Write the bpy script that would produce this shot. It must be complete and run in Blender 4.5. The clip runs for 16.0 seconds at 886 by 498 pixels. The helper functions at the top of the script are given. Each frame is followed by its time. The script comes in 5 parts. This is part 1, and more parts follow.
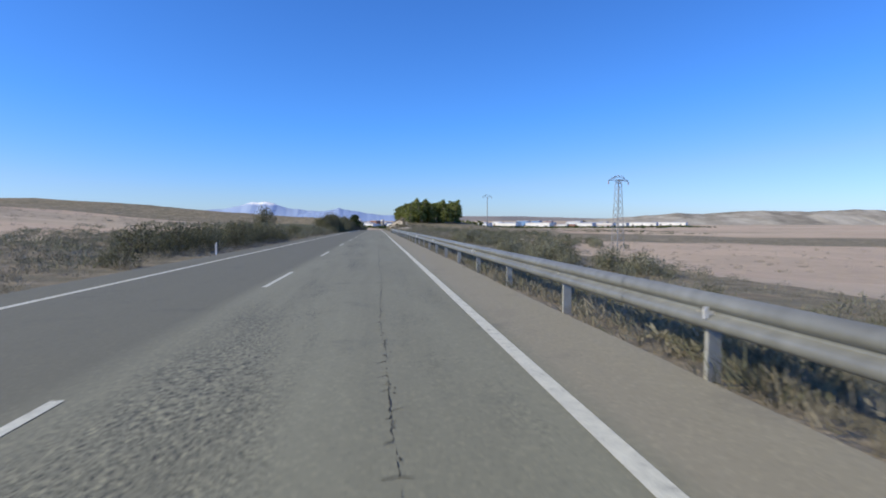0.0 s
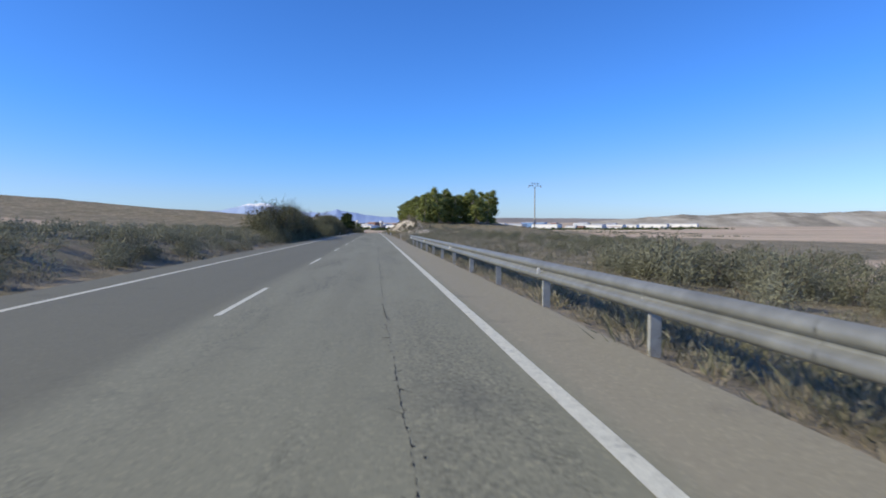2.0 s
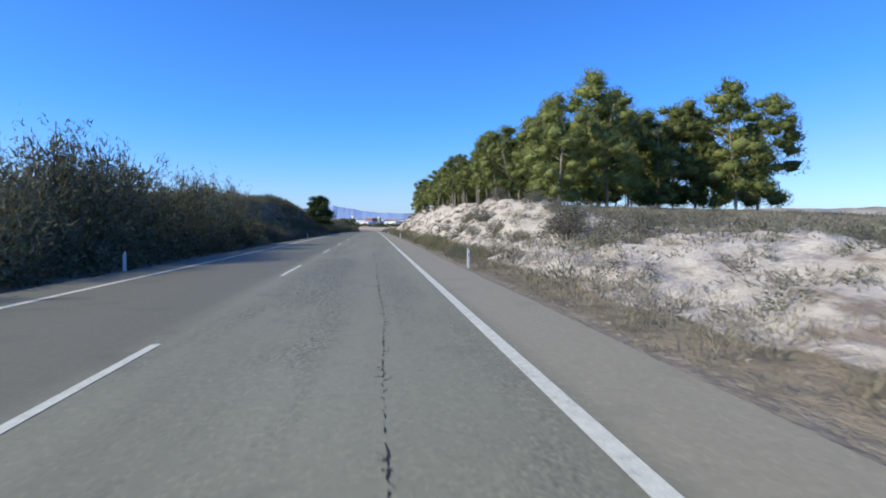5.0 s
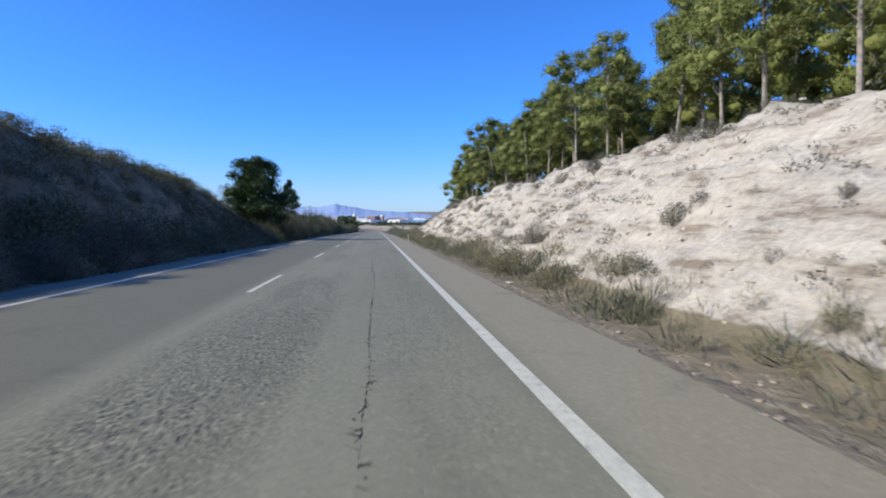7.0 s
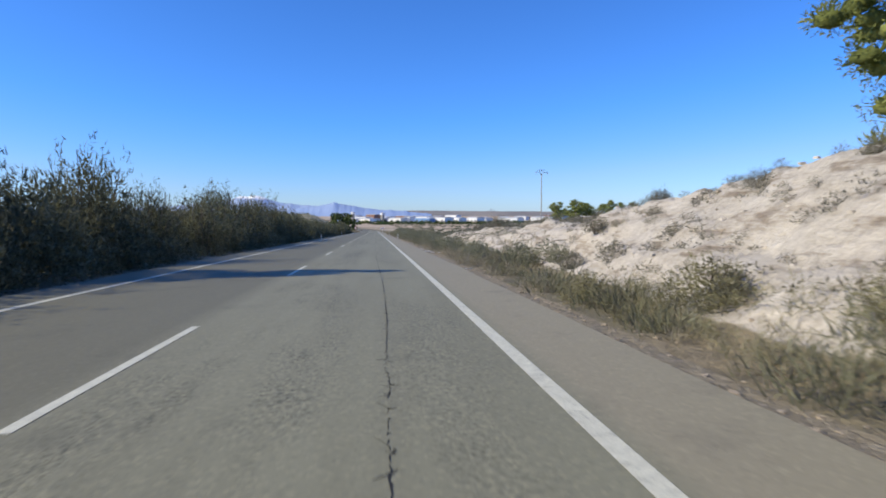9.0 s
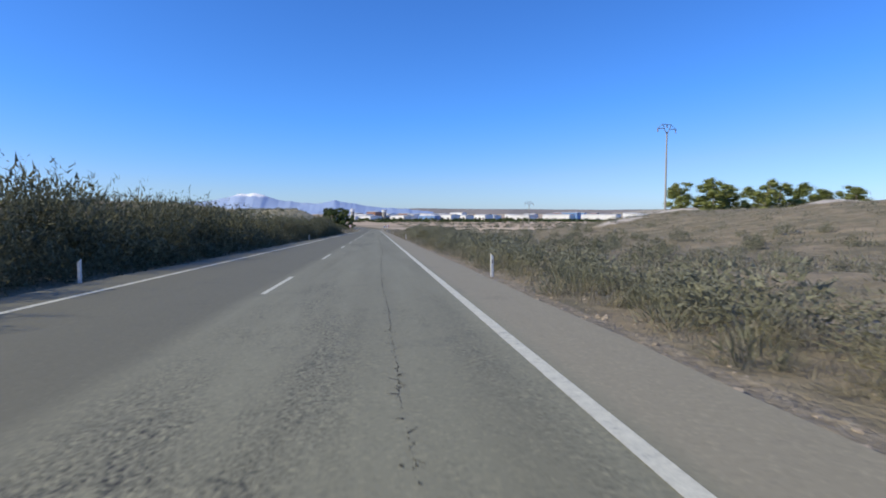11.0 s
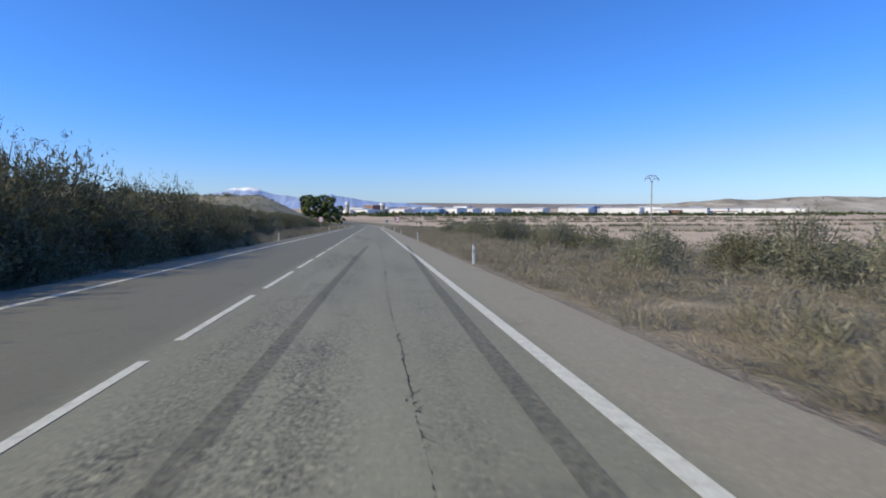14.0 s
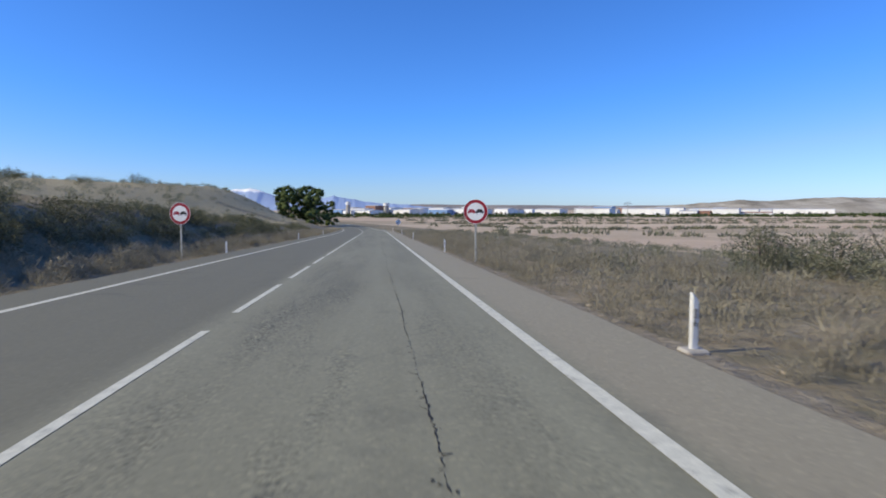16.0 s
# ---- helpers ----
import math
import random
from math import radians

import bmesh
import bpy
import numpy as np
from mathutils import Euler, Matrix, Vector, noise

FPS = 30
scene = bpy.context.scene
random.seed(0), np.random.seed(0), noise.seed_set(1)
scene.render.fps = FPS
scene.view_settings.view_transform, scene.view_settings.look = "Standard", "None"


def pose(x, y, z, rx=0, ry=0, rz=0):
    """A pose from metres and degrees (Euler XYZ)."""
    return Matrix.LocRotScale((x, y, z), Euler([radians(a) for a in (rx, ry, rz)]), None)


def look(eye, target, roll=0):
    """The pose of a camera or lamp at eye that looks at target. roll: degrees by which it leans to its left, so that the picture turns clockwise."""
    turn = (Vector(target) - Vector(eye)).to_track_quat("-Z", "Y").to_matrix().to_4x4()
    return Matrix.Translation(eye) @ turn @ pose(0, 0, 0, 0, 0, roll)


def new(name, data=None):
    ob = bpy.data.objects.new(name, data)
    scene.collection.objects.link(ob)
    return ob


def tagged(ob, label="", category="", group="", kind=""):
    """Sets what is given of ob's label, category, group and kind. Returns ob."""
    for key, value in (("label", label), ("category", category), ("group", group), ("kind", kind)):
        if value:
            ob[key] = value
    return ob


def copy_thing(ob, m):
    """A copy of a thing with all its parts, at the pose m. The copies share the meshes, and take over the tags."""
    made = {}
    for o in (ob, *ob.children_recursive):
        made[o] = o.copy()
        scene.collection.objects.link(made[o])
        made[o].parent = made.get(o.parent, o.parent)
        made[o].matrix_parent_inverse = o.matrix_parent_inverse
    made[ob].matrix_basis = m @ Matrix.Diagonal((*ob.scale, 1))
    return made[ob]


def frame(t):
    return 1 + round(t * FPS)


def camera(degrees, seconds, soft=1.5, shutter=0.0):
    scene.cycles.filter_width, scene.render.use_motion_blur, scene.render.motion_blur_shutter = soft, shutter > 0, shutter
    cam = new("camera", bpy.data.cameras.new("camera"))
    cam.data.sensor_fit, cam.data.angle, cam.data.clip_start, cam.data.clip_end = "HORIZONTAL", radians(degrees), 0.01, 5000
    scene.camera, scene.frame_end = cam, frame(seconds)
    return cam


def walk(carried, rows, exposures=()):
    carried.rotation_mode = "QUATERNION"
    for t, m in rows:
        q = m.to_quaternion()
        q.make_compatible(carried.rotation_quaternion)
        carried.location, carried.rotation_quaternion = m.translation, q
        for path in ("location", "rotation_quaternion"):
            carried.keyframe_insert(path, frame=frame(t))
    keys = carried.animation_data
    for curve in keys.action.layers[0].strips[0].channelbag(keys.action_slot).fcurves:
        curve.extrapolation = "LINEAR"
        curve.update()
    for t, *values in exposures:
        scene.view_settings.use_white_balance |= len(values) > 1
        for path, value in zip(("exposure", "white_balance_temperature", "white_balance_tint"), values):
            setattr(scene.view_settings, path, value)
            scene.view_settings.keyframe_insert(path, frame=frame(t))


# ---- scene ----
# The road runs along +y, downhill; x is to the right of the car's line, z is up.
SPAN = 16.0


def ss(a, b, v):
    """Smooth step from 0 at a to 1 at b."""
    k = np.clip((np.asarray(v, float) - a) / (b - a), 0, 1)
    return k * k * (3 - 2 * k)


def grade(y):
    """Rise of the road per metre."""
    down = 12 + 4 * ss(0, 200, y) + 10.5 * ss(190, 390, y)
    down = down * (1 - ss(610, 800, y))
    return -down / 1050


PY = np.arange(-400.0, 6001.0, 1.0)
PZ = np.cumsum(grade(PY))
PZ = PZ - np.interp(0.0, PY, PZ)


def road_z(y):
    return np.interp(y, PY, PZ)


def road_x(y):
    """Sideways shift of the road: straight, then a bend to the left."""
    y = np.asarray(y, float)
    k = np.clip(y - 620, 0, 250)
    return -(k ** 2) / 1400 - np.clip(y - 870, 0, None) * 0.357


# ---- camera: seconds, sideways place, way along the road, heading, nod ----
ROWS = [
    (0, -0.01, 0, -6.36, -2.28),
    (0.5, -0.01, 17.5, -6.37, -2.02),
    (1, -0.02, 32.8, -6.49, -2.05),
    (1.5, -0.04, 50.9, -6.49, -2.43),
    (2, -0.03, 66.9, -6.5, -2.06),
    (2.5, -0.02, 85.1, -6.35, -2.39),
    (3, -0.01, 103.3, -6.36, -2.1),
    (5.5, -0, 189.2, -6.78, -2.28),
    (6, 0.04, 205.2, -6.73, -2.11),
    (6.5, 0.09, 220.4, -6.47, -2.11),
    (7, 0.1, 238.6, -6.48, -2.3),
    (7.5, 0.07, 254.4, -6.17, -2.29),
    (8, 0.04, 272.7, -6.34, -1.94),
    (8.5, 0.01, 290.8, -6.35, -2.18),
    (9, -0.02, 309, -6.53, -2.11),
    (9.5, -0.09, 327.2, -6.38, -2.17),
    (12, -0.2, 405.4, -6.54, -2.14),
    (12.5, -0.25, 421.1, -6.61, -2.55),
    (13, -0.23, 439.4, -6.47, -2.55),
    (13.5, -0.21, 455.3, -6.75, -2.29),
    (14, -0.21, 472.4, -6.66, -2.58),
    (14.5, -0.21, 487.7, -6.51, -2.44),
    (15, -0.2, 505, -6.53, -2.14),
    (15.5, -0.22, 523.2, -6.55, -2.26),
    (16, -0.28, 540.2, -6.4, -2.41),
]
EXPOSURES = [(0, 0.0, 6350, 10), (3.2, 0.0, 6350, 10), (5.3, 0.2, 5950, 10), (8.2, 0.15, 5950, 10), (9.0, 0.1, 6350, 10), (9.5, 0.0, 6350, 10), (16, 0.0, 6450, 10)]
cam = camera(73.5, SPAN, soft=1.8, shutter=0.045)
walk(cam, [(t, pose(x, y, float(road_z(y)) + 1.25, 90 + nod + math.degrees(math.atan(float(grade(y)))), 0, yaw))
           for t, x, y, yaw, nod in ROWS], EXPOSURES)

# ---- light ----
SUN_EL = 32.0
world = bpy.data.worlds.new("world")
scene.world = world
world.use_nodes = True
wn = world.node_tree
sky = wn.nodes.new("ShaderNodeTexSky")
sky.sky_type = "NISHITA"
sky.sun_disc = False
sky.sun_elevation = radians(SUN_EL)
sky.sun_rotation = radians(-99)
sky.altitude = 1500
sky.air_density = 1.0
sky.dust_density = 0.7
sky.ozone_density = 3.6
wn.nodes["Background"].inputs["Strength"].default_value = 0.128
# a very clear, deep blue winter sky
deep = wn.nodes.new("ShaderNodeMix")
deep.data_type, deep.blend_type = "RGBA", "MULTIPLY"
deep.inputs[0].default_value = 1.0
# the brighter it is towards the horizon, the milkier
bright = wn.nodes.new("ShaderNodeRGBToBW")
wn.links.new(sky.outputs["Color"], bright.inputs[0])
milky = wn.nodes.new("ShaderNodeMapRange")
milky.inputs["From Min"].default_value, milky.inputs["From Max"].default_value = 3.2, 5.3
wn.links.new(bright.outputs[0], milky.inputs["Value"])
tint = wn.nodes.new("ShaderNodeMix")
tint.data_type = "RGBA"
tint.inputs[6].default_value, tint.inputs[7].default_value = (0.465, 0.905, 1.53, 1), (0.68, 0.85, 1.22, 1)
wn.links.new(milky.outputs[0], tint.inputs[0])
wn.links.new(tint.outputs[2], deep.inputs[7])
wn.links.new(sky.outputs["Color"], deep.inputs[6])
wn.links.new(deep.outputs[2], wn.nodes["Background"].inputs["Color"])
sun = new("sun", bpy.data.lights.new("sun", "SUN"))
sun.data.energy = 5.0
sun.data.angle = radians(0.55)
sun.data.color = (1.0, 0.89, 0.63)
sun.matrix_world = look((-math.cos(radians(9)), -math.sin(radians(9)), math.tan(radians(SUN_EL))), (0, 0, 0))


# ---- materials ----
def mat(name, rough=0.85, metal=0.0):
    m = bpy.data.materials.new(name)
    m.use_nodes = True
    b = m.node_tree.nodes["Principled BSDF"]
    b.inputs["Roughness"].default_value = rough
    b.inputs["Metallic"].default_value = metal
    return m, m.node_tree, b


def node(nt, kind, **values):
    n = nt.nodes.new(kind)
    for k, v in values.items():
        n.inputs[k].default_value = v
    return n


def noise_tex(nt, vec, scale, detail=4.0, rough=0.6):
    n = node(nt, "ShaderNodeTexNoise", Scale=scale, Detail=detail, Roughness=rough)
    nt.links.new(vec, n.inputs["Vector"])
    return n.outputs["Fac"]


def ramp(nt, fac, stops):
    r = nt.nodes.new("ShaderNodeValToRGB")
    while len(r.color_ramp.elements) < len(stops):
        r.color_ramp.elements.new(0.5)
    for e, (p, c) in zip(r.color_ramp.elements, stops):
        e.position = p
        e.color = (*c, 1) if len(c) == 3 else c
    nt.links.new(fac, r.inputs["Fac"])
    return r.outputs["Color"]


def mix(nt, fac, a, b, how="MIX"):
    m = nt.nodes.new("ShaderNodeMix")
    m.data_type = "RGBA"
    m.blend_type = how
    if isinstance(fac, (int, float)):
        m.inputs[0].default_value = fac
    else:
        nt.links.new(fac, m.inputs[0])
    for s, v in ((m.inputs[6], a), (m.inputs[7], b)):
        if isinstance(v, tuple):
            s.default_value = (*v, 1)
        else:
            nt.links.new(v, s)
    return m.outputs[2]


def calc(nt, op, a, b=0.5):
    m = nt.nodes.new("ShaderNodeMath")
    m.operation = op
    for s, v in ((m.inputs[0], a), (m.inputs[1], b)):
        if isinstance(v, (int, float)):
            s.default_value = v
        else:
            nt.links.new(v, s)
    return m.outputs[0]


def place(nt):
    return nt.nodes.new("ShaderNodeNewGeometry").outputs["Position"]


def bump(nt, b, height, strength=0.5, distance=0.02):
    n = node(nt, "ShaderNodeBump", Strength=strength, Distance=distance)
    nt.links.new(height, n.inputs["Height"])
    nt.links.new(n.outputs["Normal"], b.inputs["Normal"])


def plain(name, colour, rough=0.7, metal=0.0, grain=8.0, spread=0.25):
    """A plain surface with a little grain and larger stains."""
    m, nt, b = mat(name, rough, metal)
    p = place(nt)
    dark = tuple(c * (1 - spread) for c in colour)
    light = tuple(min(1, c * (1 + spread)) for c in colour)
    c = ramp(nt, noise_tex(nt, p, grain), [(0.3, dark), (0.7, light)])
    stain = ramp(nt, noise_tex(nt, p, grain * 0.13, 3), [(0.35, (0.82,) * 3), (0.6, (1, 1, 1))])
    nt.links.new(mix(nt, 1.0, c, stain, "MULTIPLY"), b.inputs["Base Color"])
    return m


def foliage(name, dark, mid, light, rough=0.8, glow=0.38, patch=0.35):
    """Leaves: each one its own tone, with larger patches, some light passing through."""
    m, nt, b = mat(name, rough)
    g = nt.nodes.new("ShaderNodeNewGeometry")
    info = nt.nodes.new("ShaderNodeObjectInfo")
    each = calc(nt, "ADD", calc(nt, "MULTIPLY", g.outputs["Random Per Island"], 0.32), 0.09)
    spot = calc(nt, "MULTIPLY", noise_tex(nt, g.outputs["Position"], patch, 3), 0.55)
    whole = calc(nt, "MULTIPLY", info.outputs["Random"], 0.2)
    tiny = noise_tex(nt, g.outputs["Position"], 13.0, 4, 0.75)
    each = calc(nt, "ADD", each, calc(nt, "MULTIPLY", calc(nt, "SUBTRACT", tiny, 0.5), 0.8))
    f = calc(nt, "ADD", calc(nt, "ADD", each, spot), calc(nt, "SUBTRACT", whole, 0.1))
    c = ramp(nt, f, [(0.2, dark), (0.5, mid), (0.85, light)])
    nt.links.new(c, b.inputs["Base Color"])
    b.inputs["Specular IOR Level"].default_value = 0.2
    t = nt.nodes.new("ShaderNodeBsdfTranslucent")
    nt.links.new(c, t.inputs["Color"])
    s = nt.nodes.new("ShaderNodeMixShader")
    s.inputs[0].default_value = glow
    out = nt.nodes["Material Output"]
    nt.links.new(b.outputs[0], s.inputs[1])
    nt.links.new(t.outputs[0], s.inputs[2])
    nt.links.new(s.outputs[0], out.inputs["Surface"])
    return m


def asphalt_material():
    """Worn chip-seal: pale bitumen, coarse stone with open pits in patches beside the wheel tracks."""
    m, nt, b = mat("asphalt", 0.76)
    p = place(nt)
    sep = nt.nodes.new("ShaderNodeSeparateXYZ")
    nt.links.new(p, sep.inputs[0])
    x = sep.outputs["X"]
    lane = nt.nodes.new("ShaderNodeMapping")
    lane.inputs["Scale"].default_value = (1.0, 0.05, 1.0)
    nt.links.new(p, lane.inputs["Vector"])
    streak = noise_tex(nt, lane.outputs[0], 1.5, 3)
    base = ramp(nt, streak, [(0.3, (0.190, 0.182, 0.122)), (0.7, (0.231, 0.223, 0.152))])

    def between(a, c):
        r = nt.nodes.new("ShaderNodeMapRange")
        r.inputs["From Min"].default_value, r.inputs["From Max"].default_value = a, c
        nt.links.new(x, r.inputs["Value"])
        return r.outputs[0]

    # the oncoming lane has a smoother, darker top; the shoulder is paler and dusty
    own = between(-2.6, -2.2)
    base = mix(nt, own, mix(nt, 0.8, base, (0.127, 0.119, 0.078)), base)
    shoulder = between(1.35, 1.6)
    base = mix(nt, calc(nt, "MULTIPLY", shoulder, 0.75), base, (0.285, 0.250, 0.172))
    # coarse stone: strips left and right of the lane's middle, broken into long patches
    strips = calc(nt, "ADD", calc(nt, "MULTIPLY", between(-2.2, -1.7), calc(nt, "SUBTRACT", 1.0, between(-0.75, -0.25))),
                  calc(nt, "MULTIPLY", calc(nt, "MULTIPLY", between(0.05, 0.3), calc(nt, "SUBTRACT", 1.0, between(0.95, 1.3))), 0.4))
    stretch = nt.nodes.new("ShaderNodeMapping")
    stretch.inputs["Scale"].default_value = (0.55, 0.10, 1.0)
    nt.links.new(p, stretch.inputs["Vector"])
    patch = ramp(nt, noise_tex(nt, stretch.outputs[0], 1.0, 4, 0.65), [(0.46, (0.08,) * 3), (0.58, (1, 1, 1))])
    wear = calc(nt, "MULTIPLY", calc(nt, "ADD", calc(nt, "MULTIPLY", strips, 0.85), calc(nt, "MULTIPLY", own, 0.15)), patch)
    wear = calc(nt, "MULTIPLY", wear, calc(nt, "SUBTRACT", 1.0, shoulder))
    pits = ramp(nt, noise_tex(nt, p, 27.0, 2.5, 0.55), [(0.35, (0.05, 0.05, 0.055)), (0.43, (0.62, 0.62, 0.62)), (0.52, (0.88,) * 3), (0.64, (1.18, 1.17, 1.14))])
    base = mix(nt, wear, base, mix(nt, 1.0, base, pits, "MULTIPLY"))
    v = node(nt, "ShaderNodeTexVoronoi", Scale=36.0)
    nt.links.new(p, v.inputs["Vector"])
    hue = nt.nodes.new("ShaderNodeSeparateColor")
    nt.links.new(v.outputs["Color"], hue.inputs[0])
    chips = ramp(nt, hue.outputs[0], [(0.0, (0.50,) * 3), (0.2, (0.90,) * 3), (0.8, (1.04,) * 3), (1.0, (1.75, 1.72, 1.65))])
    base = mix(nt, calc(nt, "ADD", calc(nt, "MULTIPLY", wear, 0.55), 0.25), base, mix(nt, 1.0, base, chips, "MULTIPLY"))
    spots = ramp(nt, noise_tex(nt, p, 0.9, 5, 0.65), [(0.28, (0.80, 0.80, 0.82)), (0.42, (1, 1, 1))])
    base = mix(nt, 1.0, base, spots, "MULTIPLY")
    nt.links.new(base, b.inputs["Base Color"])
    bump(nt, b, noise_tex(nt, p, 40.0, 4), 0.25, 0.008)
    return m


def paint_material():
    m, nt, b = mat("road_paint", 0.6)
    p = place(nt)
    f = noise_tex(nt, p, 9.0, 6, 0.75)
    c = ramp(nt, f, [(0.30, (0.26, 0.25, 0.20)), (0.42, (0.56, 0.545, 0.440)), (0.7, (0.72, 0.70, 0.56))])
    fine = ramp(nt, noise_tex(nt, p, 60.0, 3), [(0.3, (0.8,) * 3), (0.65, (1.05,) * 3)])
    nt.links.new(mix(nt, 1.0, c, fine, "MULTIPLY"), b.inputs["Base Color"])
    bump(nt, b, f, 0.3, 0.004)
    return m


def ground_material():
    m, nt, b = mat("dry_ground", 0.95)
    p = place(nt)
    big = noise_tex(nt, p, 0.055, 5)
    mid = noise_tex(nt, p, 0.8, 5, 0.7)
    fine = noise_tex(nt, p, 7.0, 5, 0.7)
    soil = ramp(nt, mid, [(0.30, (0.16, 0.130, 0.080)), (0.55, (0.28, 0.230, 0.150)), (0.75, (0.38, 0.32, 0.22))])
    scrub = ramp(nt, noise_tex(nt, p, 0.35, 5, 0.75), [(0.42, (1, 1, 1)), (0.58, (0, 0, 0))])
    soil = mix(nt, calc(nt, "MULTIPLY", scrub, 0.65), soil, (0.125, 0.118, 0.072))
    # ploughed fields: long strips of tan and reddish earth
    strip = nt.nodes.new("ShaderNodeMapping")
    strip.inputs["Scale"].default_value = (0.006, 0.020, 0.0)
    strip.inputs["Rotation"].default_value = (0, 0, 0.12)
    nt.links.new(p, strip.inputs["Vector"])
    v = node(nt, "ShaderNodeTexVoronoi", Scale=1.0)
    nt.links.new(strip.outputs[0], v.inputs["Vector"])
    hue = nt.nodes.new("ShaderNodeSeparateColor")
    nt.links.new(v.outputs["Color"], hue.inputs[0])
    field = ramp(nt, hue.outputs[0], [(0.0, (0.48, 0.355, 0.255)), (0.35, (0.54, 0.42, 0.305)), (0.55, (0.40, 0.32, 0.22)),
                                      (0.75, (0.58, 0.47, 0.345)), (0.95, (0.27, 0.23, 0.15))])
    field = mix(nt, 0.35, field, ramp(nt, mid, [(0.3, (0.30, 0.23, 0.16)), (0.7, (0.58, 0.46, 0.34))]))
    rock = ramp(nt, mid, [(0.25, (0.39, 0.345, 0.295)), (0.45, (0.56, 0.515, 0.455)), (0.75, (0.635, 0.59, 0.53))])
    # beds of harder and softer stone, dipping a little
    bed = nt.nodes.new("ShaderNodeMapping")
    bed.inputs["Scale"].default_value = (0.5, 0.5, 3.4)
    bed.inputs["Rotation"].default_value = (0.05, 0.0, 0.0)
    nt.links.new(p, bed.inputs["Vector"])
    beds = noise_tex(nt, bed.outputs[0], 1.0, 6, 0.68)
    rock = mix(nt, 1.0, rock, ramp(nt, beds, [(0.36, (0.50, 0.45, 0.40)), (0.46, (0.92, 0.91, 0.89)), (0.62, (1.08, 1.08, 1.07))]), "MULTIPLY")
    rock = mix(nt, 1.0, rock, ramp(nt, fine, [(0.3, (0.72, 0.70, 0.68)), (0.6, (1, 1, 1))]), "MULTIPLY")
    gravel = ramp(nt, fine, [(0.3, (0.15, 0.125, 0.085)), (0.5, (0.27, 0.228, 0.16)), (0.75, (0.42, 0.365, 0.27))])
    hay = ramp(nt, fine, [(0.3, (0.22, 0.185, 0.105)), (0.5, (0.36, 0.31, 0.185)), (0.7, (0.46, 0.40, 0.25))])
    c = soil
    for key, col in (("field", field), ("rock", rock), ("gravel", gravel), ("straw", hay)):
        a = nt.nodes.new("ShaderNodeAttribute")
        a.attribute_name = key
        edge = ramp(nt, calc(nt, "ADD", a.outputs["Fac"], calc(nt, "MULTIPLY", calc(nt, "SUBTRACT", mid, 0.5), 0.7)),
                    [(0.42, (0, 0, 0)), (0.58, (1, 1, 1))])
        c = mix(nt, edge, c, col)
    c = mix(nt, 1.0, c, ramp(nt, big, [(0.3, (0.86, 0.86, 0.85)), (0.7, (1.08, 1.06, 1.04))]), "MULTIPLY")
    nt.links.new(c, b.inputs["Base Color"])
    clod = node(nt, "ShaderNodeTexVoronoi", Scale=2.4)
    nt.links.new(p, clod.inputs["Vector"])
    lumps = calc(nt, "ADD", calc(nt, "ADD", fine, mid), calc(nt, "MULTIPLY", clod.outputs["Distance"], 0.6))
    bump(nt, b, calc(nt, "ADD", lumps, calc(nt, "MULTIPLY", beds, 1.0)), 0.8, 0.13)
    return m


ASPHALT, PAINT, GROUND = asphalt_material(), paint_material(), ground_material()
TAR = plain("crack_tar", (0.022, 0.021, 0.02), 0.9, grain=30)


def tyre_material():
    """Thin rubber smears: the asphalt shows through."""
    m, nt, b = mat("tyre_rubber_mark", 0.8)
    p = place(nt)
    b.inputs["Base Color"].default_value = (0.050, 0.047, 0.048, 1)
    t = nt.nodes.new("ShaderNodeBsdfTransparent")
    s = nt.nodes.new("ShaderNodeMixShader")
    a = ramp(nt, noise_tex(nt, p, 16.0, 5, 0.7), [(0.35, (0.03,) * 3), (0.7, (0.50,) * 3)])
    nt.links.new(a, s.inputs[0])
    nt.links.new(t.outputs[0], s.inputs[1])
    nt.links.new(b.outputs[0], s.inputs[2])
    nt.links.new(s.outputs[0], nt.nodes["Material Output"].inputs["Surface"])
    return m


TYRE = tyre_material()
STEEL = plain("galvanised_steel", (0.20, 0.206, 0.196), 0.48, 0.25, 5, 0.16)
POST_STEEL = plain("weathered_steel", (0.40, 0.40, 0.37), 0.6, 0.2, 6, 0.2)
WHITE = plain("white_plastic", (0.80, 0.80, 0.78), 0.5, 0, 9, 0.06)
BLACK = plain("black_plastic", (0.02, 0.02, 0.022), 0.5, 0, 9, 0.1)
RED = plain("red_sign_film", (0.32, 0.014, 0.028), 0.45, 0, 9, 0.08)
SIGN_WHITE = plain("white_sign_film", (0.86, 0.86, 0.85), 0.4, 0, 9, 0.05)
CONCRETE = plain("concrete", (0.36, 0.34, 0.31), 0.9, 0, 6, 0.2)
PALE_STEEL = plain("lattice_steel", (0.30, 0.31, 0.33), 0.6, 0.3, 6, 0.15)
BARK = plain("pine_bark", (0.30, 0.262, 0.225), 0.95, 0, 7, 0.4)
TWIG = plain("grey_twig", (0.12, 0.10, 0.075), 0.95, 0, 9, 0.35)
PINE = foliage("pine_needles", (0.052, 0.070, 0.022), (0.175, 0.202, 0.062), (0.325, 0.348, 0.118), glow=0.28, patch=0.6)
DARK_PINE = foliage("dark_pine_needles", (0.014, 0.025, 0.010), (0.056, 0.082, 0.028), (0.130, 0.160, 0.055), glow=0.16, patch=0.6)
BROOM = foliage("broom_leaves", (0.034, 0.035, 0.019), (0.122, 0.122, 0.070), (0.250, 0.244, 0.152), glow=0.26)
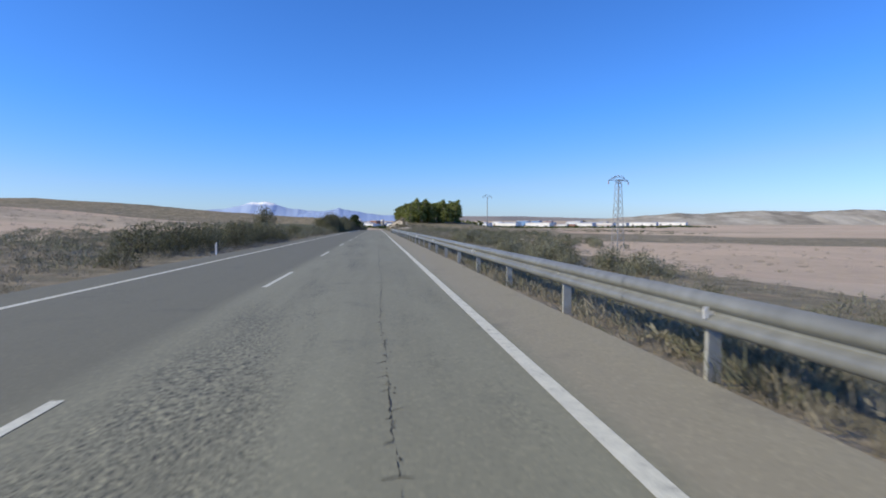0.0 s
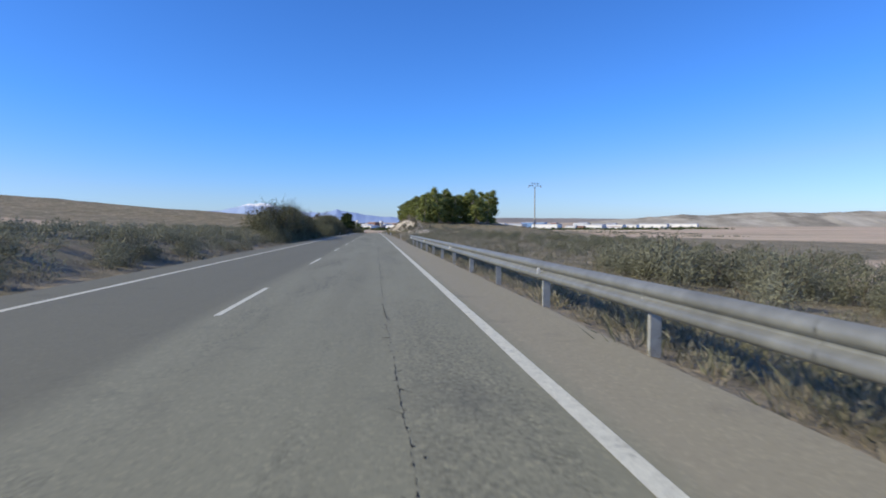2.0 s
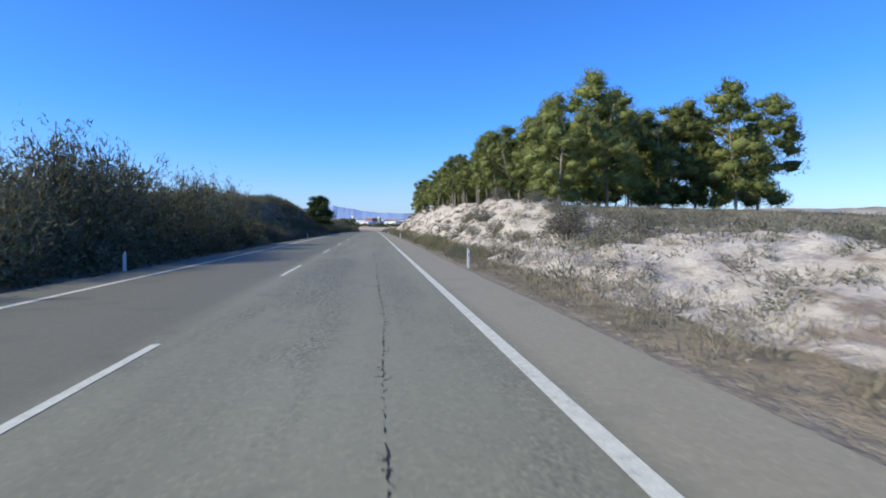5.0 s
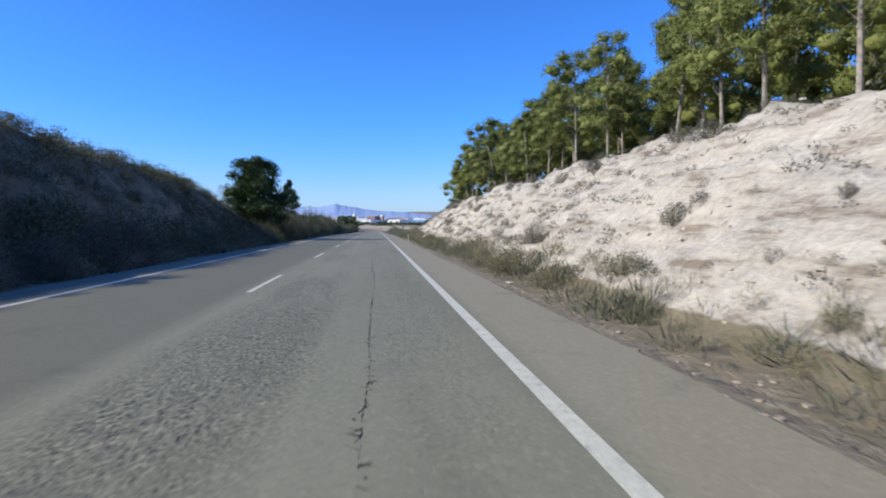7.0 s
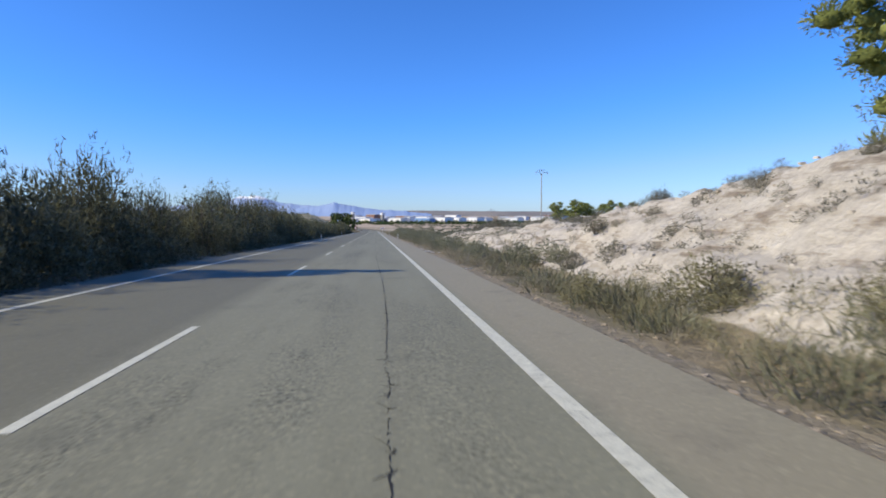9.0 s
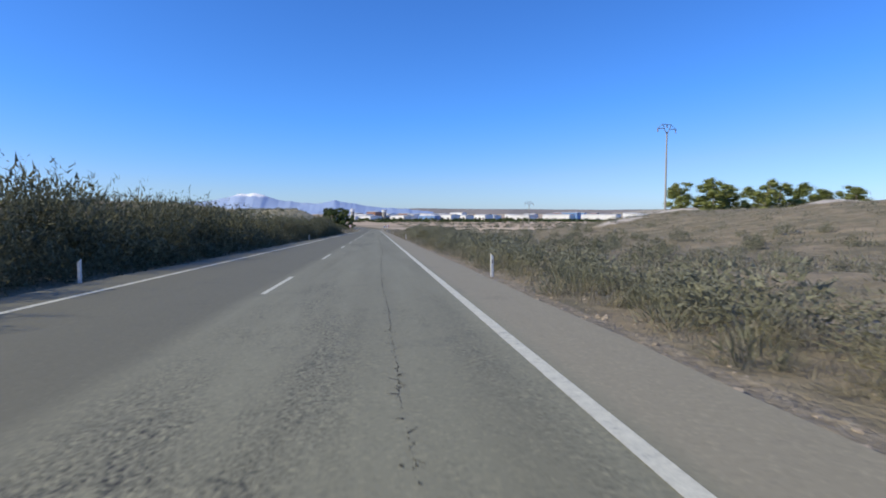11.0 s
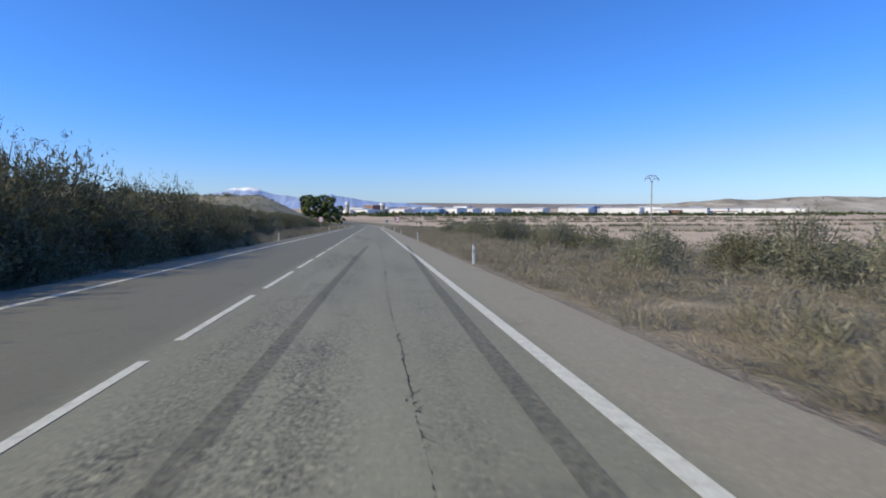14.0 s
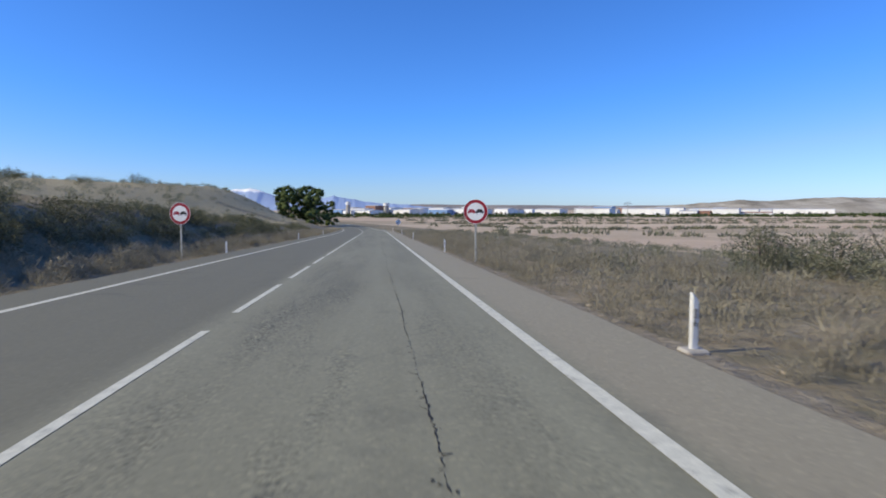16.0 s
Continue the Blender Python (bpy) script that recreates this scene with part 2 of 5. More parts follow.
OLIVE = foliage("olive_scrub_leaves", (0.080, 0.083, 0.054), (0.192, 0.194, 0.132), (0.330, 0.328, 0.238), glow=0.28)
GREY = foliage("grey_scrub_leaves", (0.115, 0.108, 0.080), (0.225, 0.212, 0.160), (0.365, 0.345, 0.265), glow=0.25)
THYME = foliage("dull_thyme_leaves", (0.062, 0.058, 0.044), (0.150, 0.142, 0.108), (0.270, 0.258, 0.200), glow=0.22)
BROWN = foliage("brown_olive_leaves", (0.092, 0.086, 0.046), (0.218, 0.205, 0.116), (0.360, 0.338, 0.205), glow=0.26)
STRAW = foliage("dry_grass", (0.165, 0.146, 0.104), (0.285, 0.254, 0.184), (0.430, 0.388, 0.290), glow=0.3)
HALL = plain("white_cladding", (0.78, 0.78, 0.77), 0.6, 0, 0.2, 0.06)
HALL_ROOF = plain("grey_roof_sheet", (0.50, 0.50, 0.50), 0.6, 0, 0.2, 0.1)
BRICK = plain("brown_cladding", (0.30, 0.16, 0.11), 0.8, 0, 0.3, 0.15)
BLUE = plain("blue_cladding", (0.16, 0.30, 0.55), 0.6, 0, 0.3, 0.1)
DARK = plain("dark_opening", (0.06, 0.065, 0.075), 0.4, 0, 0.3, 0.1)
PAPER = plain("dirty_paper", (0.62, 0.60, 0.56), 0.9, 0, 20, 0.15)


# ---- mesh helpers ----
def np_mesh(name, verts, faces, smooth=False):
    verts, faces = np.asarray(verts, np.float32), np.asarray(faces, np.int32)
    me = bpy.data.meshes.new(name)
    n, k = faces.shape
    me.vertices.add(len(verts))
    me.vertices.foreach_set("co", verts.ravel())
    me.loops.add(n * k)
    me.loops.foreach_set("vertex_index", faces.ravel())
    me.polygons.add(n)
    me.polygons.foreach_set("loop_start", np.arange(0, n * k, k, dtype=np.int32))
    me.update(calc_edges=True)
    me.polygons.foreach_set("use_smooth", np.full(n, bool(smooth), dtype=bool))
    return me


def put(name, me, material, parent=None, label="", m=None):
    ob = new(name, me)
    if material is not None and not me.materials:
        me.materials.append(material)
    if parent is not None:
        ob.parent = parent
    if m is not None:
        ob.matrix_local = m
    if label:
        ob["label"] = label
    return ob


def bm_mesh(name, bm):
    me = bpy.data.meshes.new(name)
    bm.to_mesh(me)
    bm.free()
    return me


def part(name, bm, material, parent=None, label="", m=None):
    return put(name, bm_mesh(name, bm), material, parent, label, m)


def add_box(bm, cx, cy, cz, sx, sy, sz, m=None, bevel=0.0):
    r = bmesh.ops.create_cube(bm, size=1.0)
    t = Matrix.Translation((cx, cy, cz)) @ Matrix.Diagonal((sx, sy, sz, 1))
    bmesh.ops.transform(bm, matrix=(m @ t) if m is not None else t, verts=r["verts"])
    if bevel:
        es = list({e for v in r["verts"] for e in v.link_edges})
        bmesh.ops.bevel(bm, geom=es, offset=bevel, segments=1, affect="EDGES")


def add_rod(bm, a, b, r1, r2=None, n=6):
    a, b = Vector(a), Vector(b)
    d = b - a
    q = d.to_track_quat("Z", "Y").to_matrix().to_4x4()
    m = Matrix.Translation((a + b) / 2) @ q
    bmesh.ops.create_cone(bm, cap_ends=True, segments=n, radius1=r1, radius2=r1 if r2 is None else r2, depth=d.length, matrix=m)


def smooth_noise(x, y, seed=0):
    """Value noise on a lattice, about -1 to 1."""
    x, y = np.asarray(x, float), np.asarray(y, float)
    xi, yi = np.floor(x).astype(np.int64), np.floor(y).astype(np.int64)
    xf, yf = x - xi, y - yi
    xf, yf = xf * xf * (3 - 2 * xf), yf * yf * (3 - 2 * yf)

    def h(i, j):
        k = (i * 374761393 + j * 668265263 + seed * 1442695041) & 0xFFFFFFFF
        k = ((k ^ (k >> 13)) * 1274126177) & 0xFFFFFFFF
        return ((k ^ (k >> 16)) & 0xFFFF) / 32767.5 - 1

    return (h(xi, yi) * (1 - xf) + h(xi + 1, yi) * xf) * (1 - yf) + (h(xi, yi + 1) * (1 - xf) + h(xi + 1, yi + 1) * xf) * yf


def rough_noise(x, y, seed=0):
    return smooth_noise(x, y, seed) + 0.5 * smooth_noise(x * 2.1, y * 2.1, seed + 1) + 0.25 * smooth_noise(x * 4.3, y * 4.3, seed + 2)


# ---- the lie of the land ----
LEFT_EDGE, RIGHT_EDGE = -6.85, 2.62


def knoll_height(y):
    return np.interp(y, [120, 170, 197, 209, 230, 256, 300, 312, 322, 332, 345, 362, 380, 396], [0, 0.4, 1.5, 2.7, 3.5, 4.2, 4.2, 3.7, 2.5, 1.9, 1.5, 1.1, 0.7, 0])


def left_bank(y):
    return np.interp(y, [180, 205, 226, 245, 265, 283, 297, 312, 480, 505, 560, 620], [0, 1.8, 3.5, 4.2, 4.7, 4.1, 1.8, 0.6, 0.8, 2.0, 2.1, 0.9])


def land(x, y, detail=True):
    """Height of the ground, and how far it is rock, field and gravel."""
    x, y = np.asarray(x, float), np.asarray(y, float)
    r = x - road_x(y)
    z = road_z(y)
    near = ss(RIGHT_EDGE + 0.0, RIGHT_EDGE + 0.5, r) + ss(-LEFT_EDGE, -LEFT_EDGE + 0.5, -r)
    h = -0.07 - 0.10 * near
    # right: a low embankment, then fields falling to the valley
    k = knoll_height(y)
    open_field = 1 - 0.6 * ss(110, 190, y) * (1 - ss(345, 420, y))
    h = h - 1.1 * ss(3.2, 8, r) * (1 - ss(85, 135, y)) - 1.6 * ss(8, 40, r) * open_field - 1.8 * ss(40, 120, r) - 5.0 * ss(120, 500, r) * (1 - ss(500, 800, y))
    face = np.clip((r - np.interp(y, [316, 332], [4.1, 5.9])) / np.interp(y, [316, 332], [5.2, 3.4]), 0, 1)
    h = h + k * (0.75 * face + 0.25 * ss(0, 1, face)) * (1 - ss(33, 52, r))
    h = h + 5.2 * ss(12, 46, r) * ss(372, 420, y) * (1 - ss(455, 540, y)) * (1 - ss(95, 200, r))
    # left: verge, cut bank, hillsides
    lb = left_bank(y)
    lface = np.clip((-r - 8.6) / 5.2, 0, 1)
    h = h + lb * ss(0, 1, lface)
    h = h + 7.6 * ss(13, 135, -r) * (1 - ss(230, 420, y)) + np.interp(y, [400, 520, 610, 700, 820, 1000], [0, 5.0, 5.6, 9.6, 10.5, 0]) * ss(13, np.interp(y, [560, 680], [58, 40]), -r)
    h = h + 0.5 * ss(8, 16, -r) + 0.75 * ss(7.6, 11.5, -r) * ss(62, 84, y) * (1 - ss(150, 170, y))
    out = ss(14, 60, np.abs(r + 2))
    rock = ss(0.02, 0.12, face) * (1 - ss(9.6, 11.5, r)) * ss(0.3, 0.8, k)
    pale = ss(14, 18, r) * (1 - ss(24, 30, r)) * ss(334, 345, y) * (1 - ss(372, 390, y))
    pale = np.maximum(pale, ss(24, 32, r) * (1 - ss(60, 80, r)) * ss(412, 428, y) * (1 - ss(490, 515, y)) * ss(0.45, 0.65, rough_noise(x * 0.12, y * 0.10, 9)))
    h = h + pale * 0.5
    field = ss(17, 24, r) * (1 - ss(108, 135, y)) + ss(14, 24, r) * ss(470, 500, y) + ss(110, 140, r) * ss(150, 200, y) + ss(16, 24, -r) * (1 - ss(150, 210, y))
    field = np.clip(field, 0, 1) * (1 - ss(60, 120, -r) * ss(300, 400, y) * (1 - ss(480, 500, y)))
    gravel = ss(RIGHT_EDGE - 0.4, RIGHT_EDGE - 0.1, r) * (1 - ss(3.0, 3.6, r)) + ss(-LEFT_EDGE - 0.4, -LEFT_EDGE - 0.1, -r) * (1 - ss(7.2, 7.6, -r))
    if detail:
        off = ss(0.3, 2.5, r - RIGHT_EDGE) + ss(0.3, 2.5, LEFT_EDGE - r)
        h = h + off * (0.05 * rough_noise(x * 1.3, y * 1.3, 3) + 0.25 * out * rough_noise(x * 0.09, y * 0.09, 5))
        ledge = rough_noise(y * 0.35, (h + 0.25 * smooth_noise(x * 0.7, y * 0.25, 31)) * 1.9, 21)
        h = h + rock * (0.24 * ledge + 0.11 * rough_noise(x * 1.9, y * 1.1, 23) + 0.09 * rough_noise(x * 4.1, y * 2.6, 29) + 0.30 * smooth_noise(x * 0.2, y * 0.11, 25)) * ss(0.03, 0.2, face)
        h = h + lface * ss(0.8, 2, lb) * 0.25 * rough_noise(x * 0.9, y * 0.7, 27)
        h = h + ss(300, 900, np.hypot(x, y - 300)) * 1.2 * rough_noise(x * 0.006, y * 0.006, 41)
    straw = ss(14.5, 17, -r) * ss(490, 520, y) * (1 - ss(150, 240, -r)) * (0.75 + 0.4 * rough_noise(x * 0.05, y * 0.05, 53))
    return z + h, rock + pale, field, gravel, straw


def land_z(x, y):
    return float(land(np.array([x]), np.array([y]))[0][0])


def build_ground():
    near_x = np.concatenate([np.arange(-30, -15, 1.2), np.arange(-15, -6.4, 0.4), [-6.0, -3, 0, 2.0, 2.3], np.arange(2.5, 11.6, 0.3), np.arange(11.8, 30, 1.1)])
    far = np.array([31, 34, 38, 43, 49, 56, 64, 75, 88, 104, 124, 150, 185, 230, 300, 400, 550, 800, 1200, 1800, 2700, 4000])
    xs = np.concatenate([-far[::-1], near_x, far])
    ys = np.concatenate([[-400, -200, -100, -60, -40], np.arange(-30, 180, 1.0), np.arange(180, 346, 0.38), np.arange(346, 640, 1.0),
                         np.arange(642, 800, 4.0), np.arange(805, 1500, 20.0), [1550, 1650, 1800, 2000, 2300, 2700, 3200, 3800, 4400, 4950]])
    gx, gy = np.meshgrid(xs, ys)
    shift = road_x(np.clip(gy, None, 1000)) * (np.abs(gx) < 60)
    gx = gx + shift
    z, rock, field, gravel, straw = land(gx, gy)
    nx, ny = len(xs), len(ys)
    i = np.arange(nx * ny).reshape(ny, nx)
    faces = np.stack([i[:-1, :-1], i[:-1, 1:], i[1:, 1:], i[1:, :-1]], -1).reshape(-1, 4)
    me = np_mesh("ground", np.stack([gx, gy, z], -1).reshape(-1, 3), faces, True)
    for key, val in (("rock", rock), ("field", field), ("gravel", gravel), ("straw", straw)):
        a = me.attributes.new(key, "FLOAT", "POINT")
        a.data.foreach_set("value", np.clip(val, 0, 1).astype(np.float32).ravel())
    ob = put("ground", me, GROUND)
    tagged(ob, "dry scrubland and ploughed fields with a pale rock cutting", "ground", kind="structure")


build_ground()


def strip(y0, y1, xa, xb, lift, step=2.0, za=0.0):
    """A flat band laid along the road between two sideways places."""
    n = max(2, int((y1 - y0) / step) + 1)
    ys = np.linspace(y0, y1, n)
    xa, xb = np.broadcast_to(xa, n), np.broadcast_to(xb, n)
    c = road_x(ys)
    v = np.concatenate([np.stack([xa + c, ys, road_z(ys) + lift], -1), np.stack([xb + c, ys, road_z(ys) + lift], -1)])
    i = np.arange(n - 1)
    return v, np.stack([i, i + n, i + n + 1, i + 1], -1)


def build_road():
    ys = np.concatenate([np.arange(-40, 600, 2.0), np.arange(600, 1000, 4.0)])
    xs = np.array([LEFT_EDGE - 0.12, LEFT_EDGE, -5.92, -2.28, 1.36, RIGHT_EDGE, RIGHT_EDGE + 0.10])
    zs = np.array([-0.16, 0, 0, 0.0, 0, 0, -0.16])
    gx, gy = np.meshgrid(xs, ys)
    edge = 0.05 * rough_noise(gy * 0.4, gx, 61)
    gx = gx + road_x(gy) + edge * (np.abs(gx + 2.2) > 4.5)
    gz = road_z(gy) + zs[None, :]
    n, m = len(xs), len(ys)
    i = np.arange(n * m).reshape(m, n)
    f = np.stack([i[:-1, :-1], i[:-1, 1:], i[1:, 1:], i[1:, :-1]], -1).reshape(-1, 4)
    road = put("road", np_mesh("road", np.stack([gx, gy, gz], -1).reshape(-1, 3), f), ASPHALT)
    tagged(road, "worn grey two-lane asphalt road with cracks", "road", kind="structure")
    for a, b, xc in ((-40, 950, 1.33), (-40, 950, -5.66)):
        v, f = strip(a, b, xc - 0.075, xc + 0.075, 0.004)
        put("edge_line", np_mesh("edge_line", v, f), PAINT, road, "worn white solid edge line")
    # hand-set dashes: every 12.5 m, then every 5 m ahead of the solid line, none quite regular
    wide_k = [0, 1, 2, 4, 5, 6, 7, 8, 15, 16, 17, 19, 20, 21, 22, 23, 24, 26, 32, 33, 34, 35]
    wide_y = [12.3, 24.7, 37.5, 62.7, 75.6, 87.9, 99.8, 112.1, 200.3, 211.9, 225.9, 250.0, 262.3, 274.4, 286.9, 300.4, 312.8, 336.8, 412.4, 424.0, 435.5, 446.3]
    starts = [12.3 + 12.5 * k for k in (-4, -3, -2)] + [0.5] + [float(np.interp(k, wide_k, wide_y)) for k in range(36)]
    near_k = [0, 2, 3, 5, 6, 9, 10, 13, 14, 17, 18, 19, 20, 21]
    near_y = [454.2, 464.1, 469.1, 473.9 + 5.0, 483.9, 499.2, 504.3, 519.4, 523.9, 538.1, 543.4, 548.8, 554.2, 559.3]
    starts += [float(np.interp(k, near_k, near_y)) for k in range(22)]
    for y in starts:
        v, f = strip(y, y + 3.95, -2.33, -2.23, 0.004, 1.2)
        put("lane_dash", np_mesh("lane_dash", v, f), PAINT, road)
    v, f = strip(564.4, 950, -2.33, -2.23, 0.004)
    put("centre_line", np_mesh("centre_line", v, f), PAINT, road, "solid white centre line")
    return road


ROAD = build_road()


# ---- roadside furniture ----
def build_rail():
    """W-beam crash barrier on steel posts, ending at y = 114.5."""
    rail = new("crash_barrier")
    tagged(rail, "galvanised steel W-beam crash barrier on posts beside the shoulder", "crash barrier")
    # cross-section of the beam: sideways, up
    prof = [(-0.010, 0.0), (-0.030, 0.008), (-0.066, 0.030), (-0.080, 0.055), (-0.082, 0.085), (-0.070, 0.112), (-0.022, 0.136), (-0.008, 0.155), (-0.022, 0.176),
            (-0.070, 0.200), (-0.082, 0.225), (-0.080, 0.255), (-0.066, 0.285), (-0.030, 0.310), (-0.010, 0.318)]
    y = -15.2
    while y < 114:
        n = 3
        ys = np.linspace(y - 2.52, y + 1.52, n)
        v = []
        for side in (0.0, 0.004):
            for yy in ys:
                v += [(2.78 + px + side, yy, float(road_z(yy)) + 0.37 + pz) for px, pz in prof]
        k = len(prof)
        f = []
        for s in range(2):
            for a in range(n - 1):
                for b in range(k - 1):
                    o = s * n * k + a * k + b
                    f.append((o, o + 1, o + 1 + k, o + k) if s == 0 else (o, o + k, o + k + 1, o + 1))
        put("beam", np_mesh("beam", v, f, True), STEEL, rail)
        z = float(road_z(y))
        bm = bmesh.new()
        add_box(bm, 2.895, y, z + 0.14, 0.12, 0.006, 0.98)
        add_box(bm, 2.955, y + 0.025, z + 0.14, 0.006, 0.055, 0.98)
        add_box(bm, 2.835, y + 0.025, z + 0.14, 0.006, 0.055, 0.98)
        part("post", bm, POST_STEEL, rail)
        bm = bmesh.new()
        add_box(bm, 2.80, y + 0.02, z + 0.53, 0.055, 0.10, 0.20, bevel=0.01)
        part("spacer", bm, POST_STEEL, rail)
        for dz in (0.50, 0.56):
            bm = bmesh.new()
            add_rod(bm, (2.775, y + 0.02, z + dz), (2.745, y + 0.02, z + dz), 0.018, n=8)
            part("bolt", bm, POST_STEEL, rail)
        y += 4.0
    bm = bmesh.new()
    z = float(road_z(114.0))
    add_box(bm, 2.74, 114.34, z + 0.53, 0.09, 0.04, 0.33, bevel=0.015)
    part("end_cap", bm, STEEL, rail)
    for k in range(10):
        yy = 4.6 + 12.0 * k
        z = float(road_z(yy))
        bm = bmesh.new()
        add_box(bm, 2.69, yy, z + 0.525, 0.05, 0.012, 0.10, bevel=0.004)
        add_box(bm, 2.735, yy, z + 0.525, 0.06, 0.008, 0.03)
        part("reflector", bm, WHITE, rail, "white reflector clipped in the beam")


build_rail()


def delineator(number=False):
    """A white edge post with a sloped top, a black band and a reflector."""
    ob = new("edge_post")
    bm = bmesh.new()
    add_box(bm, 0, 0, 0.30, 0.085, 0.06, 0.66)
    for v in bm.verts:
        if v.co.z > 0.5:
            v.co.z += 0.05 * (-v.co.x / 0.0425)
    bmesh.ops.bevel(bm, geom=list(bm.edges), offset=0.012, segments=2, affect="EDGES")
    part("body", bm, WHITE, ob)
    bm = bmesh.new()
    add_box(bm, 0, -0.0315, 0.44, 0.045, 0.006, 0.11, bevel=0.003)
    part("reflector", bm, CONCRETE, ob, "small grey reflector")
    if number:
        bm = bmesh.new()
        add_box(bm, 0, 0, -0.03, 0.26, 0.26, 0.16, bevel=0.02)
        part("footing", bm, CONCRETE, ob, "concrete footing")
        tx = bpy.data.curves.new("digit", "FONT")
        tx.body, tx.size, tx.align_x, tx.extrude = "6", 0.11, "CENTER", 0.001
        tmp = bpy.data.objects.new("digit", tx)
        scene.collection.objects.link(tmp)
        me = bpy.data.meshes.new_from_object(tmp.evaluated_get(bpy.context.evaluated_depsgraph_get()))
        bpy.data.objects.remove(tmp)
        put("digit", me, BLACK, ob, "black figure 6", pose(0, -0.036, 0.30, 90))
    return ob


def place_posts():
    base = delineator()
    tagged(base, "slim white roadside edge post with grey reflector", "edge post", "edge posts along the road")
    first = True
    spots = [(3.15, y, 0) for y in (141.5, 192, 241.3, 294.4, 392.5, 442, 492.2, 518, 570, 596, 621, 646)]
    spots += [(-7.3, y, 180) for y in (28, 191, 240.5, 391, 440.5, 518.0, 569, 595, 620)]
    for x, y, turn in spots:
        xx = x + float(road_x(y))
        m = pose(xx, y, land_z(xx, y), 0, 0, turn)
        if first:
            base.matrix_world = m
            first = False
        else:
            copy_thing(base, m)
    ob = delineator(True)
    tagged(ob, "white edge post marked 6 on a concrete footing", "edge post", "edge posts along the road")
    ob.matrix_world = pose(3.15, 546.25, land_z(3.15, 546.25))


place_posts()


def disc(bm, r, y0, y1, n=40, x=0.0, z=0.0):
    bmesh.ops.create_cone(bm, cap_ends=True, segments=n, radius1=r, radius2=r, depth=abs(y1 - y0),
                          matrix=Matrix.Translation((x, (y0 + y1) / 2, z)) @ Matrix.Rotation(radians(90), 4, "X"))


def ring(bm, r0, r1, y, n=48):
    a = [bm.verts.new((r0 * math.cos(t), y, r0 * math.sin(t))) for t in (2 * math.pi * i / n for i in range(n))]
    b = [bm.verts.new((r1 * math.cos(t), y, r1 * math.sin(t))) for t in (2 * math.pi * i / n for i in range(n))]
    for i in range(n):
        bm.faces.new((a[i], b[i], b[(i + 1) % n], a[(i + 1) % n]))
    bmesh.ops.recalc_face_normals(bm, faces=bm.faces)


def car_glyph(bm, cx, cz, w, y):
    outline = [(-0.5, -0.10), (-0.5, 0.10), (-0.36, 0.14), (-0.26, 0.34), (0.26, 0.34), (0.36, 0.14), (0.5, 0.10), (0.5, -0.10), (0.42, -0.10), (0.42, -0.24),
               (0.28, -0.24), (0.28, -0.10), (-0.28, -0.10), (-0.28, -0.24), (-0.42, -0.24), (-0.42, -0.10)]
    bm.faces.new([bm.verts.new((cx + w * px, y, cz + w * pz)) for px, pz in outline])


def no_overtaking_sign(x, y, up, turn=0):
    """Round sign, 0.9 m across, red border, a red and a black car side by side, on a box-section post."""
    ob = new("road_sign")
    bm = bmesh.new()
    add_box(bm, 0, 0.03, up / 2 - 0.15, 0.08, 0.04, up + 0.95 - 0.3, bevel=0.006)
    part("post", bm, POST_STEEL, ob, "grey steel post")
    c = Matrix.Translation((0, 0, up))
    bm = bmesh.new()
    disc(bm, 0.45, 0.0, -0.012)
    panel = part("plate", bm, RED, ob, "round plate with a red border", c)
    bm = bmesh.new()
    disc(bm, 0.325, -0.012, -0.015)
    part("face", bm, SIGN_WHITE, panel, "white sign face")
    bm = bmesh.new()
    ring(bm, 0.437, 0.45, -0.0165)
    part("rim", bm, SIGN_WHITE, panel, "thin white rim")
    for cx, material in ((-0.15, RED), (0.15, BLACK)):
        bm = bmesh.new()
        car_glyph(bm, cx, -0.01, 0.285, -0.019)
        part("car_symbol", bm, material, panel)
    tagged(ob, "round red-bordered no-overtaking sign on a grey post", "road sign", "no-overtaking signs")
    xx = x + float(road_x(y))
    ob.matrix_world = pose(xx, y, land_z(xx, y), 0, 0, turn)
    return ob


no_overtaking_sign(3.35, 561.8, 1.87, -12)
no_overtaking_sign(-8.3, 565.7, 1.87, -12)


def end_sign(x, y):
    ob = new("road_sign")
    bm = bmesh.new()
    add_box(bm, 0, 0.03, 0.95, 0.08, 0.04, 2.3, bevel=0.006)
    part("post", bm, POST_STEEL, ob)
    bm = bmesh.new()
    disc(bm, 0.45, 0.0, -0.012)
    panel = part("plate", bm, SIGN_WHITE, ob, "round white plate", Matrix.Translation((0, 0, 1.75)))
    bm = bmesh.new()
    add_box(bm, 0, -0.014, 0, 0.78, 0.002, 0.10, Matrix.Rotation(radians(-45), 4, "Y"))
    part("bar", bm, BLACK, panel, "dark diagonal bar")
    tagged(ob, "round white sign with a dark diagonal bar", "road sign")
    xx = x + float(road_x(y))
    ob.matrix_world = pose(xx, y, land_z(xx, y), 0, 0, 8)


end_sign(4.2, 648)


